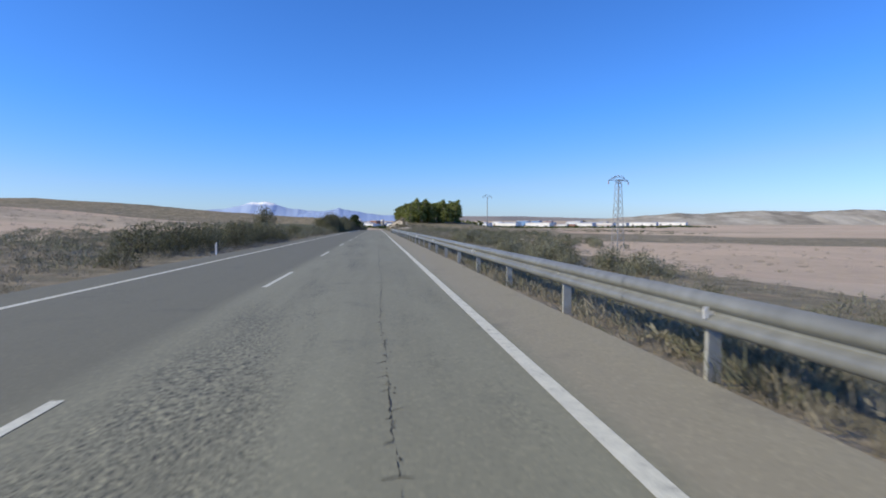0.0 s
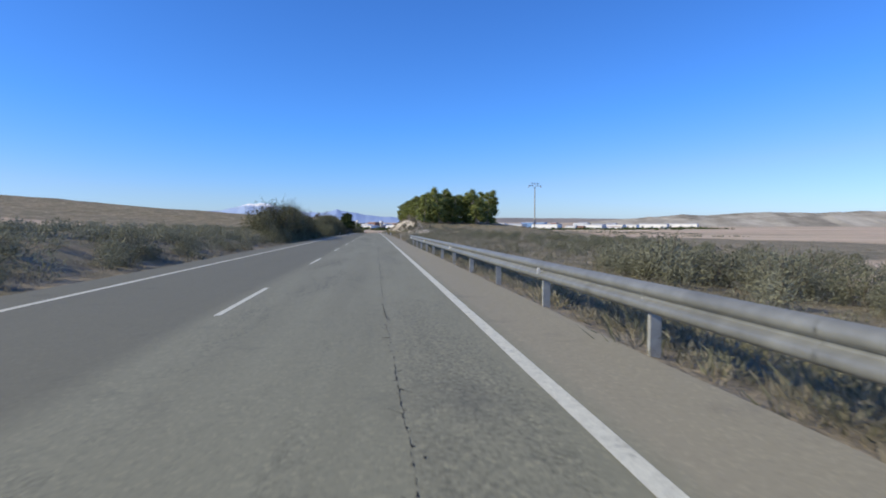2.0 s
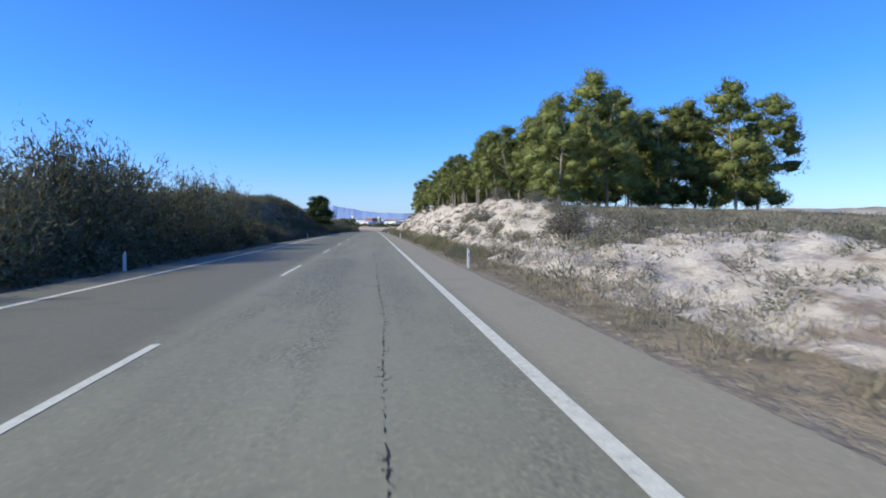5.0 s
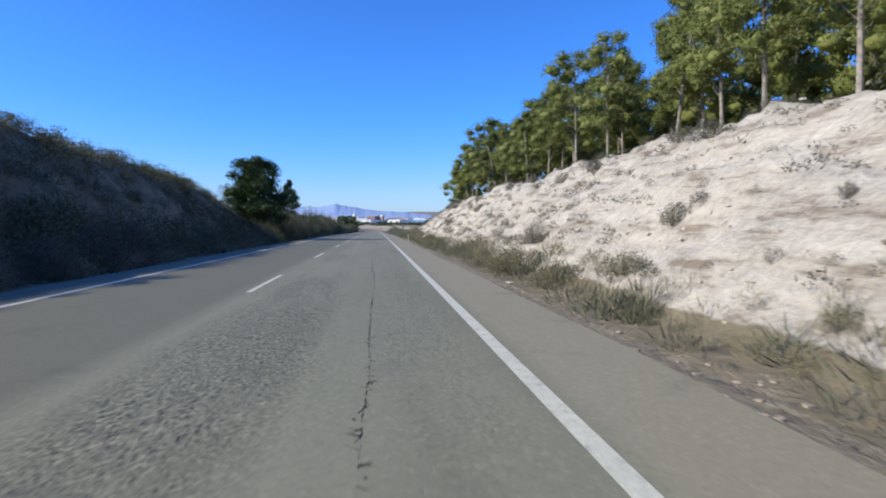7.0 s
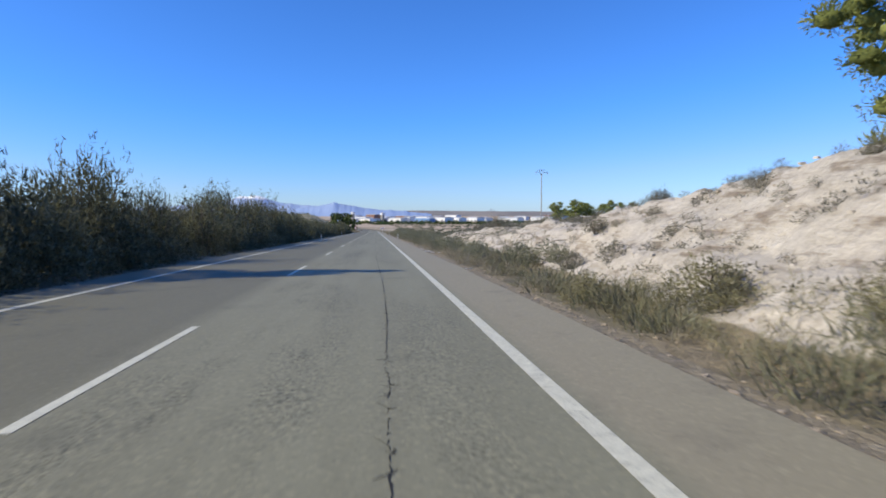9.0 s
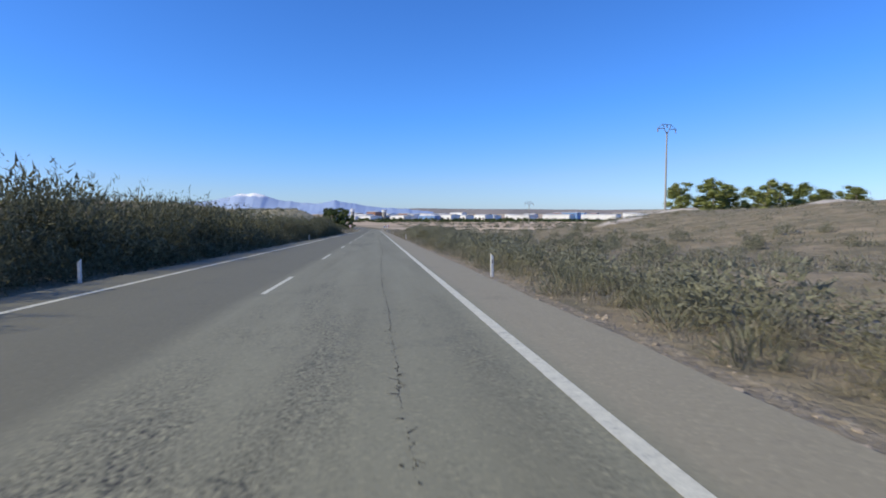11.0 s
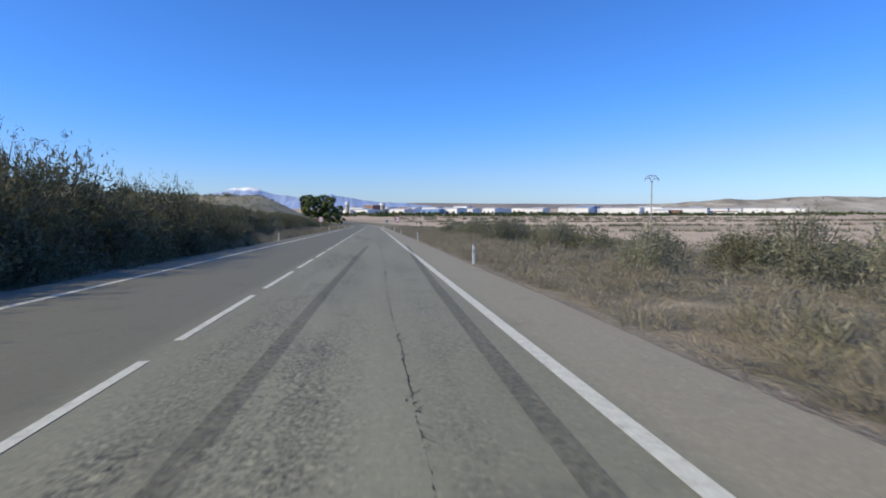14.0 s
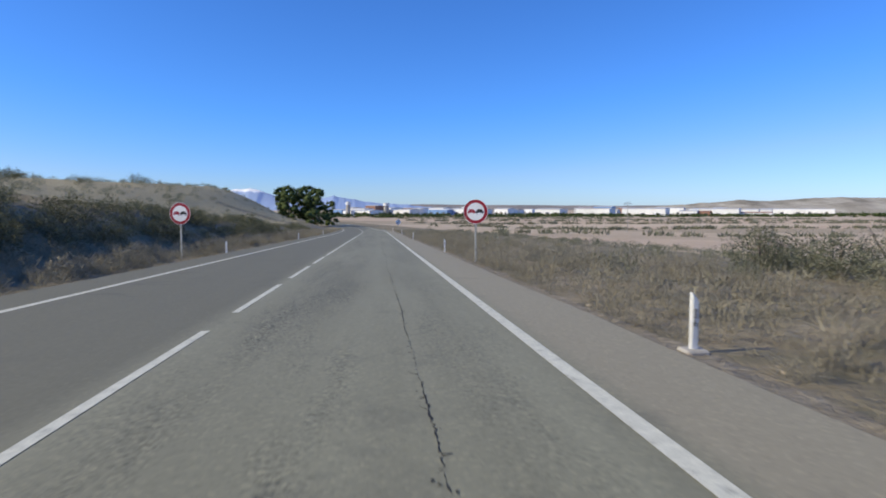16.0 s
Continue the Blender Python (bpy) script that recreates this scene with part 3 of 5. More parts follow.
# ---- power line ----
def pylon(x, y, height):
    ob = new("lattice_pylon")
    w0, w1 = 0.75, 0.32
    legs = [(sx, sy) for sx in (-1, 1) for sy in (-1, 1)]
    for sx, sy in legs:
        bm = bmesh.new()
        add_rod(bm, (sx * w0, sy * w0, 0), (sx * w1, sy * w1, height), 0.05, 0.04, 4)
        part("leg", bm, PALE_STEEL, ob)
    n = 11
    bm = bmesh.new()
    for i in range(n):
        a, b = i / n, (i + 1) / n
        wa, wb = w0 + (w1 - w0) * a, w0 + (w1 - w0) * b
        za, zb = a * height, b * height
        for s in (-1, 1):
            add_rod(bm, (-wa, s * wa, za), (wb, s * wb, zb), 0.028, n=4)
            add_rod(bm, (wa, s * wa, za), (-wb, s * wb, zb), 0.028, n=4)
            add_rod(bm, (s * wa, -wa, za), (s * wb, wb, zb), 0.028, n=4)
            add_rod(bm, (s * wa, wa, za), (s * wb, -wb, zb), 0.028, n=4)
    part("bracing", bm, PALE_STEEL, ob)
    bm = bmesh.new()
    for s in (-1, 1):
        for dz in (0.0, 0.9):
            add_rod(bm, (-0.2, s * 0.28, height - 0.6 + dz), (0.2, s * 0.28, height - 0.6 + dz), 0.035, n=4)
        for e in (-1, 1):
            add_rod(bm, (0, s * 0.28, height - 0.1), (e * 2.3, 0, height - 0.35), 0.045, 0.03, 4)
            add_rod(bm, (e * 0.3, s * 0.28, height + 0.55), (e * 2.3, 0, height - 0.3), 0.04, 0.03, 4)
            add_rod(bm, (e * 1.2, s * 0.15, height - 0.25), (e * 0.9, s * 0.18, height + 0.3), 0.03, n=4)
    part("cross_arm", bm, PALE_STEEL, ob)
    for e in (-2.25, 0, 2.25):
        bm = bmesh.new()
        add_rod(bm, (0, 0, -0.5), (0, 0, 0), 0.06, 0.06, 8)
        part("insulator", bm, BRICK, ob, m=Matrix.Translation((e, 0, height - 0.4)))
    tagged(ob, "grey steel lattice power pylon standing in a field", "pylon")
    ob.matrix_world = pose(x, y, land_z(x, y) - 0.1, 0, 0, 25)


def line_pole(x, y, height, arm=True):
    ob = new("power_pole")
    bm = bmesh.new()
    add_rod(bm, (0, 0, -0.3), (0, 0, height - 1.1), 0.16, 0.10, 8)
    part("pole", bm, CONCRETE, ob, "pale concrete pole")
    if arm:
        bm = bmesh.new()
        for e in (-1, 1):
            add_rod(bm, (0, 0, height - 1.5), (e * 0.9, 0, height), 0.06, n=5)
            add_rod(bm, (e * 0.5, 0, height - 0.65), (e * 1.9, 0, height - 0.65), 0.055, n=5)
            add_rod(bm, (e * 0.9, 0, height), (e * 1.9, 0, height - 0.65), 0.045, n=5)
        add_rod(bm, (-0.9, 0, height), (0.9, 0, height), 0.05, n=5)
        part("cross_arm", bm, PALE_STEEL, ob)
        for e in (-1.85, 0, 1.85):
            bm = bmesh.new()
            add_rod(bm, (e, 0, height - 0.65 if e else height), (e, 0, height - 1.15 if e else height - 0.5), 0.07, n=8)
            part("insulator", bm, BRICK, ob)
    tagged(ob, "pale power pole with a V-shaped steel cross-arm", "power pole", "power poles")
    ob.matrix_world = pose(x, y, land_z(x, y), 0, 0, 20)


pylon(38.6, 92.0, 11.6)
line_pole(40.0, 213.5, 11.5)
line_pole(43.6, 462, 13.4)
line_pole(54.6, 585, 12.4)
line_pole(96, 760, 11.5)


# ---- plants ----
RNG = np.random.default_rng(7)


def unit(v):
    return v / np.maximum(np.linalg.norm(v, axis=-1, keepdims=True), 1e-6)


def blades(p, d, length, width, out=None):
    """One slim three-cornered leaf at each point p along d, its face turned towards out."""
    n = len(p)
    loose = unit(RNG.normal(size=(n, 3)))
    side = unit(np.cross(d, loose if out is None else unit(out + 0.55 * loose)))
    w = np.broadcast_to(width, n)[:, None] / 2
    tip = p + d * np.broadcast_to(length, n)[:, None]
    v = np.stack([p - side * w, p + side * w, tip], 1).reshape(-1, 3)
    return v, np.arange(3 * n).reshape(-1, 3)


def leaf_clumps(centres, radii, count, length, width, up=0.3):
    """Leaves over flattened balls: slim ones on the outsides, broad ones in the shaded heart."""
    ps, ds, qs, big = [], [], [], []
    heart = count // 8
    for c, r in zip(centres, radii):
        q = unit(RNG.normal(size=(count, 3)))
        deep = RNG.uniform(0.55, 1.0, (count, 1)) ** 0.45
        deep[:heart] *= 0.55
        ps.append(np.asarray(c) + q * np.asarray(r) * deep)
        qs.append(q)
        ds.append(unit(q * 0.75 + RNG.normal(size=(count, 3)) * 0.5 + np.array([0, 0, up])))
        g = np.ones(count)
        g[:heart] = 2.2
        big.append(g)
    p, d, q, g = np.concatenate(ps), np.concatenate(ds), np.concatenate(qs), np.concatenate(big)
    return blades(p, d, length * g * RNG.uniform(0.6, 1.3, len(p)), width * g * RNG.uniform(0.7, 1.3, len(p)), q)


def hearts(centres, radii, seed, split=2, size=0.80):
    """Lumpy closed cores of leafy clumps, hidden under their outer leaves."""
    bm = bmesh.new()
    bmesh.ops.create_icosphere(bm, subdivisions=split, radius=1.0)
    ball = np.array([v.co for v in bm.verts])
    tri = np.array([[v.index for v in q.verts] for q in bm.faces])
    bm.free()
    rs = np.random.default_rng(seed)
    vs, fs = [], []
    for k, (c, r) in enumerate(zip(centres, radii)):
        lump = rs.uniform(0.66, 1.0, (len(ball), 1))
        vs.append(np.asarray(c) + ball * lump * np.asarray(r) * size)
        fs.append(tri + k * len(ball))
    return np.concatenate(vs), np.concatenate(fs)


def plumes(seed, wisps, per, length, width, loose, low, inner, wild=0.85, reach=0.5):
    """Feathery shoots of a broom bush one metre high: wisps that rise from the foot to an uneven dome, round broader leaves within."""
    rs = np.random.default_rng(seed)
    a, r = rs.uniform(0, 2 * math.pi, wisps), reach * np.sqrt(rs.uniform(0, 1, wisps))
    h = (0.98 - 0.5 * (r / reach) ** 2) * rs.uniform(0.66, 1.06, wisps)
    skirt = rs.uniform(0, 1, wisps) < low
    h = np.where(skirt, rs.uniform(0.15, 0.55, wisps), h)
    r = np.where(skirt, reach * rs.uniform(0.75, 1.08, wisps), r)
    tip = np.stack([r * np.cos(a), r * np.sin(a), h], -1)
    foot = tip * (0.35, 0.35, 0.0) + (0, 0, 0.02)
    k = rs.uniform(0.12, 1.0, (wisps, per, 1)) ** 0.75
    axis = unit(tip - foot)[:, None, :]
    p = foot[:, None, :] + (tip - foot)[:, None, :] * k + rs.normal(size=(wisps, per, 3)) * loose * (0.35 + 0.65 * (1 - np.abs(2 * k - 1.1)))
    d = unit(axis + rs.normal(size=(wisps, per, 3)) * wild)
    p, d = p.reshape(-1, 3), d.reshape(-1, 3)
    n = len(p)
    ln, wd = length * rs.uniform(0.6, 1.4, n), width * rs.uniform(0.7, 1.3, n)
    p = p - d * ln[:, None] * 0.4
    # broader leaves deeper inside
    q = unit(rs.normal(size=(inner, 3)))
    q[:, 2] = np.abs(q[:, 2])
    q = q * (reach * 0.86, reach * 0.86, 0.72) * rs.uniform(0.55, 1.0, (inner, 1)) ** 0.6 + (0, 0, 0.04)
    p, d = np.concatenate([p, q]), np.concatenate([d, unit(q + rs.normal(size=(inner, 3)) * 0.6 + (0, 0, 0.3))])
    ln, wd = np.concatenate([ln, length * 1.1 * rs.uniform(0.7, 1.3, inner)]), np.concatenate([wd, width * 2.2 * rs.uniform(0.7, 1.3, inner)])
    p[:, 2] = np.maximum(p[:, 2], 0.0)
    return blades(p, d, ln, wd, unit(p - (0, 0, 0.3)))


def trunk_mesh(name, path, r0, r1, limbs, n=7):
    bm = bmesh.new()
    for i in range(len(path) - 1):
        a, b = i / (len(path) - 1), (i + 1) / (len(path) - 1)
        add_rod(bm, path[i], path[i + 1], r0 + (r1 - r0) * a, r0 + (r1 - r0) * b, n)
    for a, b, r in limbs:
        add_rod(bm, a, b, r, r * 0.35, 5)
    return bm_mesh(name, bm)


def pine_variant(seed, height, spread, bare, material, conical=False, clumps=30, count=150, leaf=0.25):
    """Trunk with limbs and a crown of needle clumps with gaps between."""
    rs = np.random.default_rng(seed)
    lean = rs.normal(0, 0.25, 2)
    path = [(lean[0] * t ** 1.5 * 2, lean[1] * t ** 1.5 * 2, height * 0.9 * t - (0.4 if t == 0 else 0)) for t in np.linspace(0, 1, 6)]
    cs, rads, limbs = [], [], []
    for k in range(clumps):
        t = bare + (1 - bare) * ((k + rs.uniform()) / clumps)
        if conical:
            prof = 1.0 - 0.97 * ((t - bare) / (1 - bare)) ** 2.0
        else:
            s = (t - bare) / (1 - bare)
            prof = math.sqrt(max(0.03, 1 - (1.55 * (s - 0.42)) ** 2))
        a = rs.uniform(0, 2 * math.pi)
        r = spread * prof * rs.uniform(0.45 if conical else 0.25, 1.0)
        ax = np.interp(t / 0.9, np.linspace(0, 1, 6), [q[0] for q in path])
        ay = np.interp(t / 0.9, np.linspace(0, 1, 6), [q[1] for q in path])
        c = (ax + r * math.cos(a), ay + r * math.sin(a), height * t)
        cs.append(c)
        size = spread * rs.uniform(0.26, 0.46) * ((0.25 + 0.75 * prof) if conical else (0.55 + 0.45 * prof))
        rads.append((size, size, size * rs.uniform(0.55, 0.8)))
        if k % 2 == 0:
            limbs.append(((ax, ay, height * max(0.15, t - 0.1)), (ax + 0.75 * (c[0] - ax), ay + 0.75 * (c[1] - ay), c[2]), 0.032))
    v, f = leaf_clumps(cs, rads, count, leaf, leaf * 0.34, 0.3)
    hv, hf = hearts(cs, rads, seed, 2 if count > 100 else 1, 0.92 if count < 100 else 0.64 if count < 300 else 0.5)
    crown = np_mesh("crown", np.concatenate([v, hv]), np.concatenate([f, hf + len(v)]), True)
    trunk = trunk_mesh("trunk", path, height * 0.013, 0.04, limbs)
    return trunk, crown, material


def plant_tree(variant, x, y, scale, turn, name, label, category, group="", z=None, squash=1.0):
    trunk, crown, material = variant
    ob = new(name)
    put("trunk", trunk, BARK, ob)
    put("crown", crown, material, ob)
    tagged(ob, label, category, group)
    ob.matrix_world = pose(x, y, land_z(x, y) - 0.1 if z is None else z, 0, 0, turn) @ Matrix.Diagonal((scale, scale, scale * squash, 1))
    return ob


LAST_PINE = (12.0, 321.0)


def build_pines():
    kinds = [pine_variant(11 + k, 8.4, sp, b, PINE, clumps=34, count=220, leaf=0.165) for k, (sp, b) in enumerate(((2.3, 0.32), (2.0, 0.38), (2.5, 0.24), (1.9, 0.34), (2.1, 0.45)))]
    back = [pine_variant(41 + k, 8.4, 2.3, 0.34, PINE, clumps=26, count=50, leaf=0.30) for k in range(4)]
    full = [pine_variant(81 + k, 8.4, 2.7, 0.08, PINE, clumps=44, count=210, leaf=0.175) for k in range(3)]
    rs = np.random.default_rng(5)
    for row, x0 in enumerate((11.3, 15.0, 19.2, 24.0, 29.0)):
        start = 207 + (0, 2, 4, 3, 5)[row]
        stop = (321, 322, 318, 312, 300)[row]
        y = start + rs.uniform(0, 2)
        while y < stop:
            x = x0 + rs.normal(0, 0.7) + (1.2 if y < 222 and row == 0 else 0)
            s = rs.uniform(0.84, 1.08) * (0.9 if row == 0 else 1.0) * float(np.interp(y, [205, 216, 226, 260, 300, 322], [0.94, 0.95, 0.86, 0.84, 0.88, 0.82]))
            pool = full if y < 220 + 2 * row else (kinds if row < 2 or y < 240 else back)
            plant_tree(pool[rs.integers(len(pool))], x, y, s, rs.uniform(0, 360), "pine_tree",
                       "green pine with a bare grey trunk on the rock cutting", "pine tree", "pines on the knoll")
            y += rs.uniform(2.9, 4.4)
    for k in range(16):
        x, y, s = 50.5 + 2.2 * k, 470 + (0, 5, -2, 3)[k % 4], (0.92, 0.86, 1.0, 0.95)[k % 4]
        plant_tree(full[rs.integers(len(full))], x, y, s, rs.uniform(0, 360), "pine_tree", "small round pine on the scrub rise", "pine tree", "pines on the rise",
                   squash=0.72)
    bend = [(a, b, DARK_PINE) for a, b, c in [pine_variant(181 + k, 8.4, 2.7, 0.06, DARK_PINE, clumps=46, count=60, leaf=0.3) for k in range(2)]]
    for x, y, s in ((-17, 712, 1.2), (-19.5, 716, 1.25), (-22.5, 720, 1.15), (-25, 715, 1.1), (-28, 722, 1.0), (-14.5, 730, 0.9)):
        plant_tree(bend[rs.integers(2)], x, y, s, rs.uniform(0, 360), "pine_tree", "dense dark green pine at the roadside", "pine tree", "pines at the bend")
    plant_tree(full[1], LAST_PINE[0], LAST_PINE[1], 0.78, 200, "pine_tree", "green pine with a bare grey trunk on the rock cutting", "pine tree", "pines on the knoll")
    dark = [pine_variant(31, 8.4, 3.3, 0.04, DARK_PINE, False, 95, 420, 0.20), pine_variant(33, 7.9, 2.5, 0.08, DARK_PINE, True, 60, 190, 0.17)]
    plant_tree(dark[0], -10.6, 294.4, 0.78, 40, "conifer", "dark green bushy conifer beside the road", "conifer")
    plant_tree(dark[1], -12.2, 324.5, 0.92, 10, "conifer", "slender dark green conifer behind the hedge", "conifer")
    plant_tree(dark[1], -12.8, 300.5, 0.6, 130, "conifer", "small dark conifer beside a taller one", "conifer")


build_pines()


def bush_variant(seed, kind, fine=True, tall=False):
    """A bush one metre high: upright twigs and many slim shoots with an uneven outline."""
    rs = np.random.default_rng(seed)
    bm = bmesh.new()
    for k in range(11):
        a, r = rs.uniform(0, 2 * math.pi), rs.uniform(0.05, 0.42)
        add_rod(bm, (0.06 * math.cos(a), 0.06 * math.sin(a), -0.05), (r * math.cos(a), r * math.sin(a), rs.uniform(0.55, 0.9) * (1 - 0.5 * r)), 0.012, 0.003, 4)
    stems = bm_mesh("branch", bm)
    if tall:
        v, f = plumes(seed, 60, 48, 0.050, 0.0095, 0.046, 0.32, 640, 0.8) if fine else plumes(seed, 32, 25, 0.066, 0.0135, 0.056, 0.30, 230)
    elif kind == "broom":
        v, f = plumes(seed, 48, 46, 0.060, 0.0105, 0.054, 0.40, 600, 0.75) if fine else plumes(seed, 28, 26, 0.076, 0.016, 0.060, 0.38, 230)
    else:
        v, f = plumes(seed, 48, 46, 0.054, 0.0105, 0.062, 0.5, 600) if fine else plumes(seed, 28, 24, 0.070, 0.017, 0.070, 0.5, 230)
    return stems, np_mesh("foliage", v, f, True)


BROOMS = [bush_variant(51 + k, "broom") for k in range(4)]
NEAR_BROOMS = [(bush_variant(51 + k, "broom")[0], np_mesh("foliage", *plumes(81 + k, 64, 58, 0.048, 0.0082, 0.052, 0.42, 1100, 0.75))) for k in range(4)]
ROUNDS = [bush_variant(71 + k, "round") for k in range(4)]
TALLS = [bush_variant(151 + k, "broom", True, True) for k in range(5)]
FAR_TALLS = [bush_variant(161 + k, "broom", False, True) for k in range(4)]
FAR_BROOMS = [bush_variant(61 + k, "broom", False) for k in range(4)]
FAR_ROUNDS = [bush_variant(91 + k, "round", False) for k in range(4)]
# low rounded tufts, for growth seen in the mass
TUFTS = [(None, np_mesh("foliage", *plumes(201 + k, 15, 11, 0.110, 0.021, 0.085, 0.45, 70))) for k in range(7)]
STRANDS = [(None, np_mesh("foliage", *plumes(221 + k, 24, 12, 0.20, 0.0105, 0.075, 0.45, 0, 0.5))) for k in range(7)]
BUSH_MATERIAL = {}


def bush(kind, material, x, y, height, wide, label, category="bush", group=""):
    stems, leaves = kind
    key = (leaves.name, material.name)
    if key not in BUSH_MATERIAL:
        me = leaves.copy()
        me.materials.append(material)
        BUSH_MATERIAL[key] = me
    ob = new("bush")
    put("branch", stems, TWIG, ob)
    put("foliage", BUSH_MATERIAL[key], material, ob)
    tagged(ob, label, category, group)
    ob.matrix_world = pose(x, y, land_z(x, y) - 0.05, 0, 0, random.uniform(0, 360)) @ Matrix.Diagonal((wide, wide, height, 1))
    return ob


def uneven(y):
    """Hedges swell and sink along the road."""
    return float(0.92 + 0.28 * smooth_noise(y * 0.10, 3.7, 77) + 0.12 * smooth_noise(y * 0.35, 1.2, 78))


def bush_row(y0, y1, x0, x1, step, h0, h1, kinds, material, label, group, wide=1.0):
    y = y0
    while y < y1:
        h = random.uniform(h0, h1) * uneven(y)
        bush(random.choice(kinds), material, random.uniform(x0, x1), y, h, h * wide * random.uniform(0.85, 1.3), label, group=group)
        y += step * random.uniform(0.7, 1.3)


def bush_stuff(name, spans, material, label):
    """Hedge and hillside bushes too many to tell apart, joined."""
    shapes, todo = {}, []
    for y0, y1, x0, x1, step, h0, h1, kinds, wide in spans:
        y = y0
        while y < y1:
            h = random.uniform(h0, h1) * uneven(y)
            me = random.choice(kinds)[1]
            todo.append((me.name, random.uniform(x0, x1), y, h, h * wide * random.uniform(0.85, 1.3), random.uniform(0, 6.28)))
            if me.name not in shapes:
                v = np.empty(len(me.vertices) * 3, np.float32)
                me.vertices.foreach_get("co", v)
                f = np.empty(len(me.loops), np.int32)
                me.loops.foreach_get("vertex_index", f)
                shapes[me.name] = (v.reshape(-1, 3), f.reshape(-1, 3))
            y += step * random.uniform(0.7, 1.3)
    ys = np.array([q[2] for q in todo])
    xs = np.array([q[1] for q in todo]) + road_x(ys)
    zs = land(xs, ys)[0] - 0.05
    vs, fs, o = [], [], 0
    for (key, _, y, h, w, a), x, z in zip(todo, xs, zs):
        v, f = shapes[key]
        c, s = math.cos(a) * w, math.sin(a) * w
        vs.append(np.stack([v[:, 0] * c - v[:, 1] * s + x, v[:, 0] * s + v[:, 1] * c + y, v[:, 2] * h + z], -1))
        fs.append(f + o)
        o += len(v)
    tagged(put(name, np_mesh(name, np.concatenate(vs), np.concatenate(fs), True), material), label, "bushes", kind="stuff")


def build_bushes():
    b, r, fb, fr, tl, ft = BROOMS, ROUNDS, FAR_BROOMS, FAR_ROUNDS, TALLS, FAR_TALLS
    tf, st, nb = TUFTS, STRANDS, NEAR_BROOMS
    dark = "dark olive broom bush on the verge"
    tall = "tall feathery olive broom bush"
    # oncoming side, in the order the car meets them
    bush(r[0], BROOM, -8.6, 21, 1.15, 1.6, "low olive bush on the verge")
    bush_row(29, 44, -10.8, -9.2, 2.2, 1.7, 2.3, r + b, BROOM, "rounded dark olive bush on the verge", "roadside bushes", 1.2)
    bush(b[2], BROOM, -9.4, 70, 1.9, 2.2, "rounded dark olive bush on the verge", group="roadside bushes")
    bush(b[1], BROOM, -16.8, 92.0, 4.0, 3.8, "small grey-green tree at the field's edge", "small tree")
    bush_row(46, 56, -10.6, -9.0, 1.7, 1.6, 2.2, r + b, BROOM, "rounded dark olive bush on the verge", "roadside bushes", 1.2)
    bush_row(57, 66, -10.5, -8.6, 3.2, 0.9, 1.5, r, OLIVE, "low grey-olive scrub bush", "roadside bushes", 1.3)
    bush_row(78, 118, -10.6, -8.2, 3.4, 0.7, 1.3, r, OLIVE, "low grey-olive scrub bush", "roadside bushes", 1.3)
    bush_row(124.5, 152, -10.9, -9.2, 1.6, 4.0, 5.0, tl, BROOM, tall, "roadside broom", 0.8)
    bush_row(190, 214, -10.8, -9.2, 1.8, 4.1, 5.2, tl, BROOM, tall, "roadside broom", 0.8)
    bush_row(220, 250, -9.8, -8.6, 4.0, 1.7, 2.5, b + tl, BROOM, dark, "roadside broom", 1.1)
    bush_row(330, 366, -10.8, -9.0, 1.7, 4.1, 5.1, tl, BROOM, tall, "roadside broom", 0.8)
    bush_row(428, 446, -10.8, -9.0, 1.8, 2.7, 3.5, tl, BROOM, tall, "roadside broom", 0.85)
    bush_row(474, 511, -10.8, -9.0, 1.8, 3.3, 4.3, tl, BROOM, tall, "roadside broom", 0.85)
    bush_row(516, 556, -10.4, -9.2, 3.0, 0.8, 1.4, b + r, OLIVE, "low grey-olive bush at the foot of the bank", "roadside bushes", 1.2)
    bush_stuff("hedge", [(152, 190, -10.6, -8.8, 1.4, 2.6, 3.6, ft, 0.95), (262, 284, -9.8, -8.7, 1.4, 1.3, 2.1, ft, 1.1), (290, 300, -10.2, -8.7, 1.1, 2.8, 3.7, ft, 0.9), (508, 606, -13.8, -10.2, 0.2, 0.6, 1.1, tf, 1.5), (300, 330, -10.2, -8.8, 1.2, 3.0, 3.9, ft, 0.85), (364, 400, -10.4, -8.8, 1.0, 2.9, 3.8, ft, 0.85), (400, 428, -10.4, -8.8, 1.0, 2.6, 3.4, ft, 0.9),
                         (446, 488, -10.4, -8.8, 1.0, 2.2, 3.0, ft, 0.95), (128, 200, -12.8, -10.8, 2.2, 2.8, 3.8, ft, 0.9), (300, 400, -12.6, -10.8, 1.5, 3.0, 4.2, ft, 0.85), (400, 440, -12.6, -10.8, 1.5, 2.4, 3.2, ft, 0.9), (440, 512, -12.6, -10.8, 1.5, 2.0, 2.8, ft, 0.9),
                         (118, 216, -8.9, -8.0, 0.6, 0.6, 1.4, tf, 1.1), (216, 264, -9.0, -8.0, 0.8, 0.5, 1.1, tf, 1.2), (214, 264, -10.4, -8.8, 1.5, 1.5, 2.5, ft, 1.0), (204, 296, -14.2, -9.4, 0.14, 0.6, 1.2, tf, 1.5), (264, 514, -8.9, -7.9, 0.55, 0.6, 1.5, tf, 1.1),
                         (121, 150, -10.0, -8.6, 0.8, 1.4, 2.4, fb, 1.0), (186, 216, -10.0, -8.6, 0.9, 1.4, 2.4, fb, 1.0), (290, 514, -10.0, -8.6, 1.1, 1.4, 2.6, fb, 1.0)],
               BROOM, "dense dark broom hedge along the road")
